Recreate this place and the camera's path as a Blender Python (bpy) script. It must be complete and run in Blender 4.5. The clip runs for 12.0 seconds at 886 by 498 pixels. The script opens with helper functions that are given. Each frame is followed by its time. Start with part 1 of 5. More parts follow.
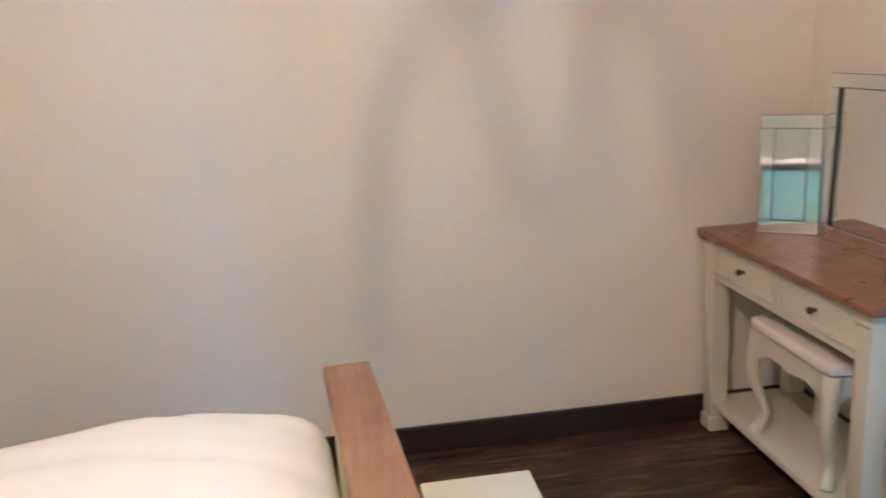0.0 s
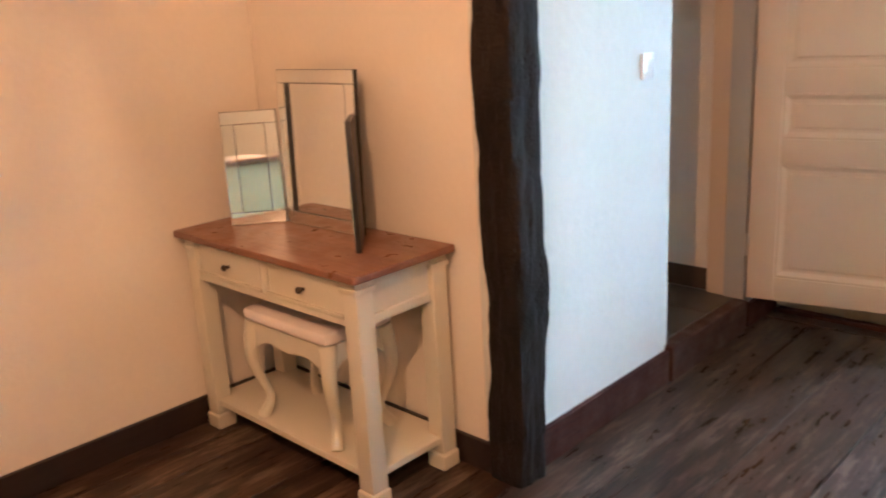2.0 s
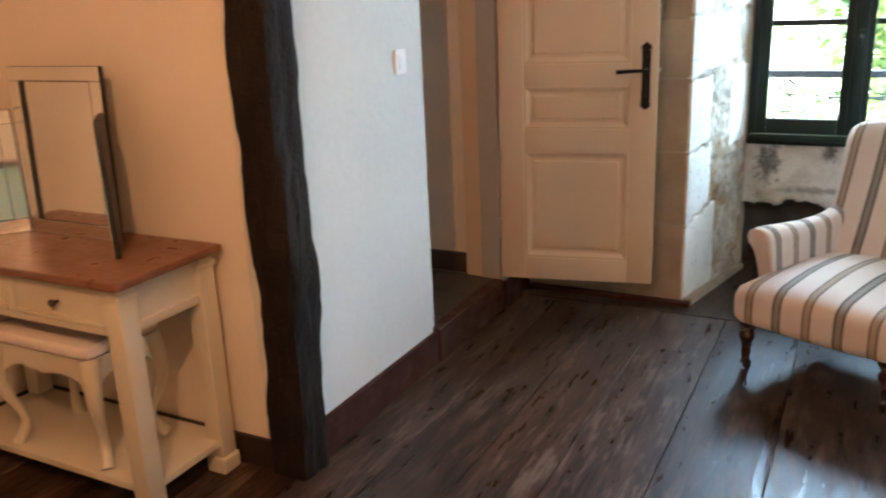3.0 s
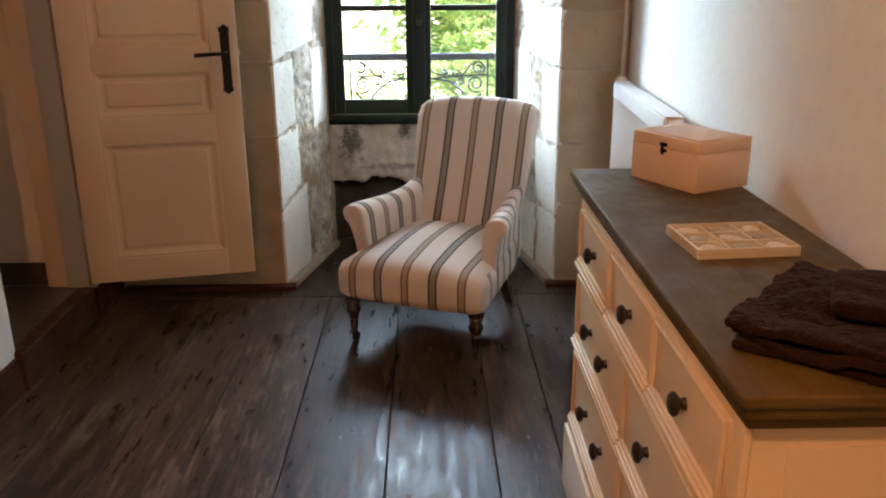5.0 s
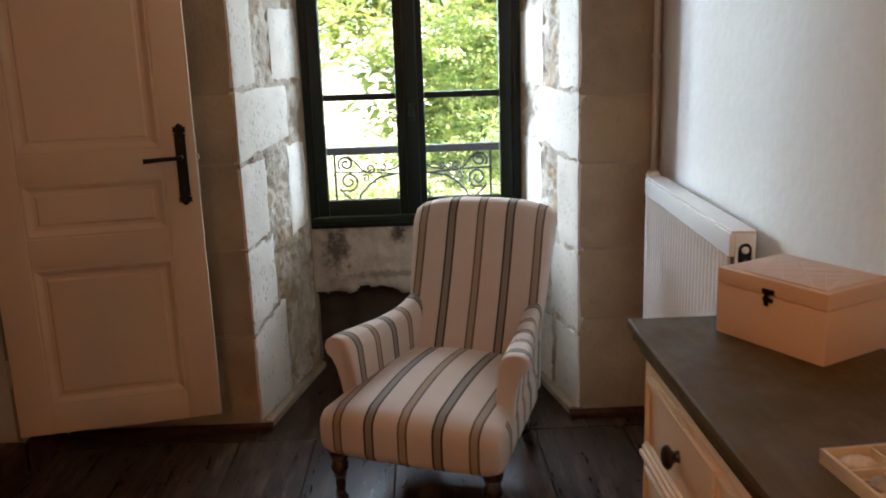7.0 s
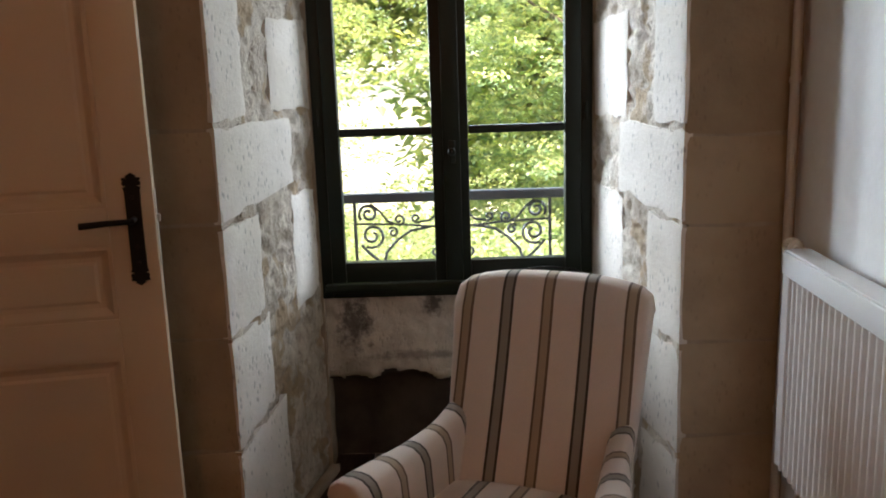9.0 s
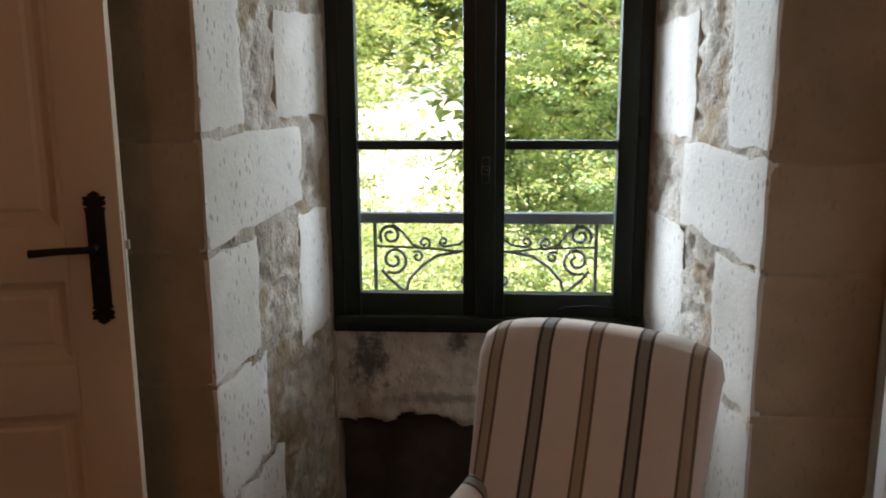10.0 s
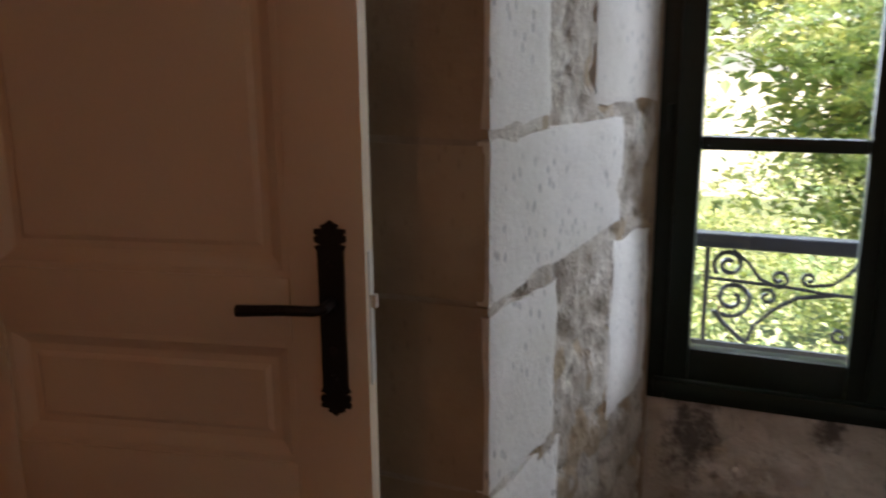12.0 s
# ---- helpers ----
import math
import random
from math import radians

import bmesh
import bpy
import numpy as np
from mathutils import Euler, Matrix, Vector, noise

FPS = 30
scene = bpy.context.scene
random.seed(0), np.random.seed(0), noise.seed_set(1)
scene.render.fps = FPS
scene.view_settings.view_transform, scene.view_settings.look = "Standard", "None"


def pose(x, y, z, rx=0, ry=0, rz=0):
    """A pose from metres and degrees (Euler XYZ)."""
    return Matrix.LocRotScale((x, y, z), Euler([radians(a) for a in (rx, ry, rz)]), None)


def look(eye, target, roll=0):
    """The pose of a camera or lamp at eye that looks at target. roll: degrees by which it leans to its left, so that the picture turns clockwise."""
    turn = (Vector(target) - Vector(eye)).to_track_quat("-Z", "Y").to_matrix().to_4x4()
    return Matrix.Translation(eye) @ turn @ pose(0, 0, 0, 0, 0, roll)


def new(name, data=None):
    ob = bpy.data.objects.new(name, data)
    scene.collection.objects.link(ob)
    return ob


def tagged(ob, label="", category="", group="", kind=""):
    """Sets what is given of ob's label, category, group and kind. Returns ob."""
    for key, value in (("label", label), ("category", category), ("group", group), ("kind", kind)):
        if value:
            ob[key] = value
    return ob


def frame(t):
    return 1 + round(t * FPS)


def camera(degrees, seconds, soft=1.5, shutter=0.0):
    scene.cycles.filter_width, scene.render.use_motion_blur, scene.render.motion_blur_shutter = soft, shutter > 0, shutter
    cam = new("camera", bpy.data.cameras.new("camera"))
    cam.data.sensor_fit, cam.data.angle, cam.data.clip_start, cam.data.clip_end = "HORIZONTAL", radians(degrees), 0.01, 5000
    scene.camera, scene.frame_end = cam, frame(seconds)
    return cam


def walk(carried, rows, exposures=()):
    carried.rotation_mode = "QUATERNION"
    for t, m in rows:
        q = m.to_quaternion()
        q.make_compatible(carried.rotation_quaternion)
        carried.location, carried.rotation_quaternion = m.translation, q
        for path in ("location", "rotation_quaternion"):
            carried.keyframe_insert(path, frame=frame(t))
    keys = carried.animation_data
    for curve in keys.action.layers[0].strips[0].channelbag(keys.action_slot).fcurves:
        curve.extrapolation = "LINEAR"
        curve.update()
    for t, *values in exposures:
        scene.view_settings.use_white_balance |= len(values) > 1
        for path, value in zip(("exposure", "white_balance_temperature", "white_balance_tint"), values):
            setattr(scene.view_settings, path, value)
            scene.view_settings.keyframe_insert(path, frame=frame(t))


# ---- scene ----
cam = camera(56.4, 12.0, 1.9, 0.3)
PATH = [
    (0, (0.189, 0.377, 1.495), (0.439, 2.302, 1.016), -3.3),
    (0.5, (0.179, 0.454, 1.487), (0.802, 2.283, 0.972), -3.7),
    (1, (0.168, 0.512, 1.476), (1.068, 2.22, 0.954), -3.3),
    (1.5, (0.166, 0.495, 1.46), (1.298, 2.065, 0.954), -3.2),
    (2, (0.103, 0.456, 1.479), (1.476, 1.806, 0.939), -3.4),
    (2.5, (0.075, 0.417, 1.491), (1.612, 1.557, 0.909), -3.0),
    (3, (0.055, 0.432, 1.484), (1.75, 1.324, 0.907), -2.4),
    (3.5, (0.052, 0.48, 1.49), (1.876, 1.068, 0.92), -2.1),
    (5.5, (0.225, 0.465, 1.446), (2.128, 0.359, 0.838), 0.3),
    (6, (0.393, 0.425, 1.462), (2.308, 0.315, 0.896), 0.8),
    (6.5, (0.572, 0.425, 1.463), (2.503, 0.366, 0.945), -0.2),
    (7, (0.773, 0.483, 1.471), (2.721, 0.435, 1.019), -1.9),
    (9, (1.652, 0.51, 1.473), (3.612, 0.54, 1.078), -1.9),
    (9.5, (1.858, 0.512, 1.463), (3.82, 0.563, 1.08), -1.2),
    (10, (2.05, 0.48, 1.49), (4.008, 0.607, 1.1), -0.3),
    (10.5, (2.217, 0.502, 1.487), (4.171, 0.687, 1.102), -0.2),
    (11, (2.397, 0.591, 1.49), (4.345, 0.821, 1.1), -0.9),
    (11.5, (2.55, 0.661, 1.495), (4.452, 1.093, 1.054), -0.9),
    (12, (2.745, 0.746, 1.497), (4.543, 1.493, 1.042), -0.6),
]
EXPOSURES = [
    (0.0, 4.12, 3240, -20), (0.5, 4.33, 3260, -19), (1.0, 4.48, 3480, -17), (1.5, 4.28, 4550, -5), (2.0, 4.28, 4850, -3), (2.5, 3.98, 4900, 1),
    (3.0, 3.75, 5400, 0), (3.5, 3.3, 5700, 1), (5.5, 3.04, 6150, 9), (6.0, 2.86, 6100, 10), (7.0, 2.36, 6450, 12), (9.0, 1.85, 6700, 15), (9.5, 1.56, 6650, 13),
    (10.0, 1.58, 6650, 14), (10.5, 1.66, 6650, 16), (11.0, 1.79, 6650, 17), (11.5, 1.7, 6650, 19), (12.0, 1.42, 6450, 20)]
walk(cam, [(t, look(eye, target, roll)) for t, eye, target, roll in PATH], EXPOSURES)

# ---- world, sun, lamps ----
SUN_EL, SUN_AZ = 58.0, 205.0        # degrees; azimuth of the sun, counted from +x towards +y
world = bpy.data.worlds.new("world")
scene.world = world
world.use_nodes = True
wn = world.node_tree
sky = wn.nodes.new("ShaderNodeTexSky")
sky.sky_type, sky.sun_disc = "NISHITA", False
sky.sun_elevation, sky.sun_rotation = radians(SUN_EL), radians(90 - SUN_AZ)
wn.nodes["Background"].inputs[1].default_value = 0.15
wn.links.new(sky.outputs[0], wn.nodes["Background"].inputs[0])


def lamp(name, kind, energy, colour, m, **more):
    data = bpy.data.lights.new(name, kind)
    data.energy, data.color = energy, colour
    for key, value in more.items():
        if key == "size":
            data.shape, data.size, data.size_y = "RECTANGLE", value[0], value[1]
        elif key == "radius":
            data.shadow_soft_size = value
        elif key == "angle":
            data.angle = radians(value)
    ob = new(name, data)
    ob.matrix_world = m
    return ob


az, el = radians(SUN_AZ), radians(SUN_EL)
lamp("sun", "SUN", 5.0, (1.0, 0.93, 0.82), look((math.cos(az) * math.cos(el) * 50, math.sin(az) * math.cos(el) * 50, math.sin(el) * 50), (0, 0, 0)), angle=0.6)
# fill lamps added outside, above and beside the view, standing in for sky light
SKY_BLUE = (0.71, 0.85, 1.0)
lamp("sky_fill_front", "AREA", 52.0, SKY_BLUE, look((7.4, 0.50, 3.4), (4.2, 0.50, 1.3)), size=(3.0, 1.2))
lamp("sky_fill_north", "AREA", 178.0, SKY_BLUE, look((7.0, 3.0, 2.1), (4.3, 0.30, 1.3)), size=(2.0, 2.0))
lamp("sky_fill_south", "AREA", 78.0, SKY_BLUE, look((7.0, -2.3, 2.1), (4.3, 0.80, 1.3)), size=(2.0, 2.0))
BULB = (0.05, 1.00, 2.25)
BULB_W = 6.0


# ---- materials ----
def nodes_of(name):
    m = bpy.data.materials.new(name)
    m.use_nodes = True
    nt = m.node_tree
    return m, nt, nt.nodes["Principled BSDF"]


def node(nt, kind, **values):
    n = nt.nodes.new(kind)
    for key, value in values.items():
        n.inputs[key].default_value = value
    return n


def coords(nt, space="world", stretch=(1, 1, 1)):
    if space == "world":
        out = nt.nodes.new("ShaderNodeNewGeometry").outputs["Position"]
    else:
        out = nt.nodes.new("ShaderNodeTexCoord").outputs["Object"]
    mp = nt.nodes.new("ShaderNodeMapping")
    mp.inputs["Scale"].default_value = stretch
    nt.links.new(out, mp.inputs["Vector"])
    return mp.outputs[0]


def ramp(nt, fac, stops):
    r = nt.nodes.new("ShaderNodeValToRGB")
    el_ = r.color_ramp.elements
    while len(el_) < len(stops):
        el_.new(0.5)
    for e, (p, c) in zip(el_, stops):
        e.position, e.color = p, (c if len(c) == 4 else (*c, 1))
    nt.links.new(fac, r.inputs[0])
    return r.outputs[0]


def mixed(nt, fac, a, b, mode="MIX"):
    m = nt.nodes.new("ShaderNodeMix")
    m.data_type, m.blend_type = "RGBA", mode
    for sock, v in ((m.inputs[0], fac), (m.inputs[6], a), (m.inputs[7], b)):
        if isinstance(v, (int, float)):
            sock.default_value = v
        elif isinstance(v, tuple):
            sock.default_value = (*v, 1)
        else:
            nt.links.new(v, sock)
    return m.outputs[2]


def noise_of(nt, vec, scale, detail=4.0, rough=0.55, distort=0.0):
    n = node(nt, "ShaderNodeTexNoise", Scale=scale, Detail=detail, Roughness=rough, Distortion=distort)
    nt.links.new(vec, n.inputs["Vector"])
    return n.outputs[0]


def bump(nt, bsdf, height, strength, distance):
    b = node(nt, "ShaderNodeBump", Strength=strength, Distance=distance)
    nt.links.new(height, b.inputs["Height"])
    nt.links.new(b.outputs[0], bsdf.inputs["Normal"])
    return b


def scaled(c, k):
    return tuple(min(1.0, v * k) for v in c)


def paint(name, colour, rough=0.5, space="world", coarse=3.0, fine=90.0, vary=0.08, relief=0.15, dist=0.002, metal=0.0, per_object=0.0, stretch=(1, 1, 1)):
    """Paint, plaster, metal or cloth: one colour, cloudy at a coarse scale and grained at a fine one."""
    m, nt, b = nodes_of(name)
    v = coords(nt, space, stretch)
    big, small = noise_of(nt, v, coarse, 5), noise_of(nt, v, fine, 3)
    c = ramp(nt, big, [(0.3, scaled(colour, 1 - vary)), (0.7, scaled(colour, 1 + vary))])
    c = mixed(nt, 0.35, c, ramp(nt, small, [(0.3, scaled(colour, 1 - 1.3 * vary)), (0.7, scaled(colour, 1 + vary))]))
    if per_object:
        info = nt.nodes.new("ShaderNodeObjectInfo")
        c = mixed(nt, 1.0, c, ramp(nt, info.outputs["Random"], [(0.0, (1 - per_object,) * 3), (1.0, (1.0,) * 3)]), "MULTIPLY")
    nt.links.new(c, b.inputs["Base Color"])
    nt.links.new(ramp(nt, big, [(0.2, (rough * 0.85,) * 3), (0.8, (min(1, rough * 1.15),) * 3)]), b.inputs["Roughness"])
    b.inputs["Metallic"].default_value = metal
    bump(nt, b, small, relief, dist)
    return m


def wood(name, light, dark, rough=0.4, along="x", grain=14.0, space="world", per_object=0.0, relief=0.25, worn=None, knots=False):
    """Timber with the grain along an axis, darker figure, scuffs and an uneven sheen."""
    m, nt, b = nodes_of(name)
    k = {"x": (0.06, 1, 1), "y": (1, 0.06, 1), "z": (1, 1, 0.06)}[along]
    v, plain = coords(nt, space, k), coords(nt, space)
    info = nt.nodes.new("ShaderNodeObjectInfo")
    if per_object:
        shift = nt.nodes.new("ShaderNodeVectorMath")
        shift.operation = "ADD"
        nt.links.new(v, shift.inputs[0])
        sc = nt.nodes.new("ShaderNodeVectorMath")
        sc.operation = "SCALE"
        sc.inputs[0].default_value = (3.1, 7.7, 5.3)
        nt.links.new(info.outputs["Random"], sc.inputs["Scale"])
        nt.links.new(sc.outputs[0], shift.inputs[1])
        v = shift.outputs[0]
    fibre, figure = noise_of(nt, v, grain * 9, 4, 0.6), noise_of(nt, v, grain, 5, 0.6)
    c = ramp(nt, figure, [(0.3, dark), (0.68, light)])
    c = mixed(nt, 0.4, c, ramp(nt, fibre, [(0.35, dark), (0.65, light)]))
    blot = noise_of(nt, plain, 2.2, 5, 0.6)
    if worn:
        c = mixed(nt, ramp(nt, blot, [(0.52, (0, 0, 0)), (0.72, (0.65,) * 3)]), c, worn)
    if per_object:
        c = mixed(nt, 1.0, c, ramp(nt, info.outputs["Random"], [(0.0, (1 - per_object,) * 3), (1.0, (1.0,) * 3)]), "MULTIPLY")
    if knots:
        vo = node(nt, "ShaderNodeTexVoronoi", Scale=3.2)
        nt.links.new(coords(nt, space, {"x": (0.6, 1.6, 1), "y": (1.6, 0.6, 1), "z": (1, 1, 0.6)}[along]), vo.inputs["Vector"])
        c = mixed(nt, ramp(nt, vo.outputs["Distance"], [(0.03, (0.8,) * 3), (0.08, (0, 0, 0))]), c, scaled(dark, 0.4))
    nt.links.new(c, b.inputs["Base Color"])
    nt.links.new(ramp(nt, noise_of(nt, plain, 9.0, 5, 0.7), [(0.3, (rough * 0.6,) * 3), (0.72, (min(1, rough * 1.5),) * 3)]), b.inputs["Roughness"])
    mixh = nt.nodes.new("ShaderNodeMath")
    mixh.operation = "ADD"
    nt.links.new(fibre, mixh.inputs[0])
    nt.links.new(figure, mixh.inputs[1])
    bump(nt, b, mixh.outputs[0], relief, 0.003)
    return m


def old_boards(name):
    """Waxed old floor boards: dark wood streaked along the grain, pale scuffs in worn stretches, an uneven polish."""
    m, nt, b = nodes_of(name)
    info = nt.nodes.new("ShaderNodeObjectInfo")
    jump = nt.nodes.new("ShaderNodeVectorMath")
    jump.operation = "SCALE"
    jump.inputs[0].default_value = (3.1, 7.7, 5.3)
    nt.links.new(info.outputs["Random"], jump.inputs["Scale"])

    def along(k):
        add = nt.nodes.new("ShaderNodeVectorMath")
        nt.links.new(coords(nt, "world", (k, 1, 1)), add.inputs[0])
        nt.links.new(jump.outputs[0], add.inputs[1])
        return add.outputs[0]

    plain = coords(nt)
    streak, fibre, scuff = noise_of(nt, along(0.14), 16, 6, 0.62), noise_of(nt, along(0.035), 110, 3, 0.6), noise_of(nt, along(0.16), 30, 6, 0.66)
    patch, cloud = noise_of(nt, coords(nt, "world", (0.5, 1, 1)), 4.2, 5, 0.62), noise_of(nt, plain, 1.3, 3, 0.5)
    c = ramp(nt, streak, [(0.32, (0.020, 0.011, 0.008)), (0.50, (0.050, 0.027, 0.0175)), (0.68, (0.110, 0.061, 0.039))])
    c = mixed(nt, 0.35, c, ramp(nt, fibre, [(0.38, (0.016, 0.009, 0.0065)), (0.62, (0.105, 0.058, 0.037))]))
    worn = mixed(nt, 1.0, ramp(nt, scuff, [(0.49, (0, 0, 0)), (0.60, (1, 1, 1))]), ramp(nt, patch, [(0.36, (0.10,) * 3), (0.58, (0.9,) * 3)]), "MULTIPLY")
    c = mixed(nt, worn, c, (0.205, 0.142, 0.100))
    c = mixed(nt, 1.0, c, ramp(nt, info.outputs["Random"], [(0.0, (0.62,) * 3), (1.0, (1.0,) * 3)]), "MULTIPLY")
    c = mixed(nt, 1.0, c, ramp(nt, cloud, [(0.3, (0.72,) * 3), (0.7, (1.0,) * 3)]), "MULTIPLY")
    nt.links.new(c, b.inputs["Base Color"])
    nt.links.new(ramp(nt, scuff, [(0.36, (0.26,) * 3), (0.64, (0.52,) * 3)]), b.inputs["Roughness"])
    b.inputs["Specular IOR Level"].default_value = 0.30
    bump(nt, b, noise_of(nt, along(0.2), 26, 2, 0.45), 0.35, 0.003)
    return m


def scaled_down(nt, value, k):
    m = nt.nodes.new("ShaderNodeMath")
    m.operation = "MULTIPLY"
    m.inputs[1].default_value = k
    nt.links.new(value, m.inputs[0])
    return m.outputs[0]


def stone(name, light, dark, pits=0.5, rough=0.9, scale=5.0, bumpy=0.5, stain=None, hack=0.0, blots=()):
    """Limestone: cloudy, pitted with pick marks, with stains where given."""
    m, nt, b = nodes_of(name)
    v = coords(nt)
    big, small = noise_of(nt, v, scale, 6, 0.62), noise_of(nt, v, 60, 4, 0.65)
    c = ramp(nt, big, [(0.32, dark), (0.62, light)])
    info = nt.nodes.new("ShaderNodeObjectInfo")
    c = mixed(nt, 1.0, c, ramp(nt, info.outputs["Random"], [(0.0, (0.82, 0.80, 0.77)), (1.0, (1, 1, 1))]), "MULTIPLY")
    vo = node(nt, "ShaderNodeTexVoronoi", Scale=66.0, Randomness=1.0)
    nt.links.new(coords(nt, "world", (1.0, 1.0, 0.4)), vo.inputs["Vector"])
    spots = ramp(nt, vo.outputs["Distance"], [(0.16, (1, 1, 1)), (0.30, (0, 0, 0))])
    some = ramp(nt, noise_of(nt, v, 9, 2), [(0.45, (0, 0, 0)), (0.52, (pits,) * 3)])
    pit = mixed(nt, 1.0, spots, some, "MULTIPLY")
    c = mixed(nt, pit, c, scaled(dark, 0.5))
    scratch = None
    if hack:
        # hacked mortar: short slanting cuts, and ochre stones showing through
        turned = coords(nt, "world", (1.0, 1.0, 0.30))
        turned.node.inputs["Rotation"].default_value = (0.5, 0.5, 0.0)
        scratch = noise_of(nt, turned, 48, 5, 0.7, 0.6)
        c = mixed(nt, ramp(nt, noise_of(nt, coords(nt, "world", (1.0, 1.0, 0.7)), 8.5, 3, 0.5), [(0.55, (0, 0, 0)), (0.60, (0.75,) * 3)]), c, (0.36, 0.25, 0.13))
        c = mixed(nt, ramp(nt, scratch, [(0.52, (0, 0, 0)), (0.64, (hack,) * 3)]), c, scaled(dark, 0.5))
        c = mixed(nt, ramp(nt, scratch, [(0.32, (hack * 0.6,) * 3), (0.42, (0, 0, 0))]), c, scaled(light, 1.12))
    for y, z, ry, rz, much in blots:
        # a damp stain of its own shape, ragged at the rim and broken into specks
        off, size, far = (nt.nodes.new("ShaderNodeVectorMath") for _ in range(3))
        off.operation, size.operation, far.operation = "SUBTRACT", "MULTIPLY", "LENGTH"
        off.inputs[1].default_value, size.inputs[1].default_value = (0, y, z), (0, 1 / ry, 1 / rz)
        nt.links.new(v, off.inputs[0])
        nt.links.new(off.outputs[0], size.inputs[0])
        nt.links.new(size.outputs[0], far.inputs[0])
        rag = nt.nodes.new("ShaderNodeMath")
        rag.operation = "MULTIPLY_ADD"
        rag.inputs[1].default_value = 2.6
        nt.links.new(noise_of(nt, v, 24, 7, 0.75), rag.inputs[0])
        nt.links.new(far.outputs["Value"], rag.inputs[2])
        c = mixed(nt, ramp(nt, scaled_down(nt, rag.outputs[0], 0.25), [(0.40, (much,) * 3), (0.55, (0, 0, 0))]), c, stain)
    nt.links.new(c, b.inputs["Base Color"])
    b.inputs["Roughness"].default_value = rough
    h = nt.nodes.new("ShaderNodeMath")
    h.operation = "SUBTRACT"
    nt.links.new(small, h.inputs[0])
    nt.links.new(pit, h.inputs[1])
    height = h.outputs[0]
    if hack:
        h2 = nt.nodes.new("ShaderNodeMath")
        h2.operation = "SUBTRACT"
        nt.links.new(height, h2.inputs[0])
        nt.links.new(scratch, h2.inputs[1])
        height = h2.outputs[0]
    bump(nt, b, height, bumpy, 0.008)
    return m


CREAM = (0.66, 0.61, 0.49)
M_PLASTER = paint("plaster_cream", (0.80, 0.72, 0.62), 0.85, coarse=1.6, fine=45, vary=0.035, relief=0.25, dist=0.004)
M_WHITE = paint("plaster_white", (0.85, 0.84, 0.79), 0.8, coarse=1.8, fine=28, vary=0.05, relief=0.4, dist=0.006)
M_LIME = paint("limewash", (0.69, 0.685, 0.64), 0.85, coarse=1.8, fine=28, vary=0.06, relief=0.4, dist=0.006)
M_CEIL = paint("ceiling_paint", (0.80, 0.78, 0.74), 0.9, vary=0.03)
M_DOOR = paint("door_paint", (0.62, 0.475, 0.32), 0.45, vary=0.03, fine=160, relief=0.08, dist=0.001)
M_JAMB = paint("jamb_paint", (0.40, 0.37, 0.32), 0.5, vary=0.05)
M_CREAM = paint("cream_furniture_paint", CREAM, 0.4, vary=0.035, fine=150, relief=0.08, dist=0.001)
M_CHEST = paint("chest_paint", (0.80, 0.66, 0.47), 0.42, vary=0.04, fine=150, relief=0.08, dist=0.001)
M_GREEN = paint("dark_green_paint", (0.011, 0.018, 0.0135), 0.42, vary=0.25, fine=120, relief=0.15)
M_GREEN.node_tree.nodes["Principled BSDF"].inputs["Specular IOR Level"].default_value = 0.25
M_IRON = paint("wrought_iron", (0.012, 0.011, 0.011), 0.5, vary=0.3, fine=200, relief=0.3, metal=0.6)
M_RAILING = paint("railing_iron", (0.05, 0.055, 0.065), 0.45, vary=0.2, fine=120, relief=0.2)
M_KNOB = paint("dark_knob", (0.035, 0.028, 0.022), 0.32, vary=0.2, space="object", metal=0.3)
M_RAD = paint("radiator_enamel", (0.84, 0.83, 0.80), 0.25, vary=0.015, relief=0.03, dist=0.001)
M_SWITCH = paint("switch_plastic", (0.85, 0.85, 0.83), 0.3, vary=0.01, relief=0.02, dist=0.001)
M_PIPE = paint("pipe_paint", (0.55, 0.50, 0.42), 0.4, vary=0.06)
M_DUVET = paint("white_cotton", (0.66, 0.64, 0.645), 0.9, vary=0.03, coarse=5, fine=260, relief=0.2, dist=0.001)
M_CUSHION = paint("pale_cushion", (0.80, 0.72, 0.68), 0.85, vary=0.04, fine=300, relief=0.25, dist=0.001)
M_TOWEL = paint("brown_terry", (0.024, 0.009, 0.006), 1.0, vary=0.25, coarse=9, fine=170, relief=1.0, dist=0.006)
M_BOX = paint("box_card", (0.78, 0.60, 0.45), 0.5, vary=0.03, fine=170, relief=0.06, dist=0.001)
M_SHELL = paint("pale_shell", (0.70, 0.66, 0.58), 0.6, vary=0.2, coarse=60, fine=240, relief=0.4)
M_SHELL2 = paint("speckled_shell", (0.40, 0.36, 0.28), 0.6, vary=0.35, coarse=70, fine=260, relief=0.4)
M_CELL = paint("tan_lining", (0.40, 0.29, 0.17), 0.8, vary=0.15, coarse=40, fine=220)
M_TOWEL.node_tree.nodes["Principled BSDF"].inputs["Specular IOR Level"].default_value = 0.08
M_TOWEL.node_tree.nodes["Principled BSDF"].inputs["Sheen Weight"].default_value = 0.05
M_TILE = paint("dark_tile", (0.075, 0.050, 0.035), 0.35, vary=0.2, coarse=6, fine=70, relief=0.15, per_object=0.2)
M_GROUT = paint("grout", (0.16, 0.13, 0.10), 0.9, vary=0.1)
M_FLOOR = old_boards("old_floor_boards")
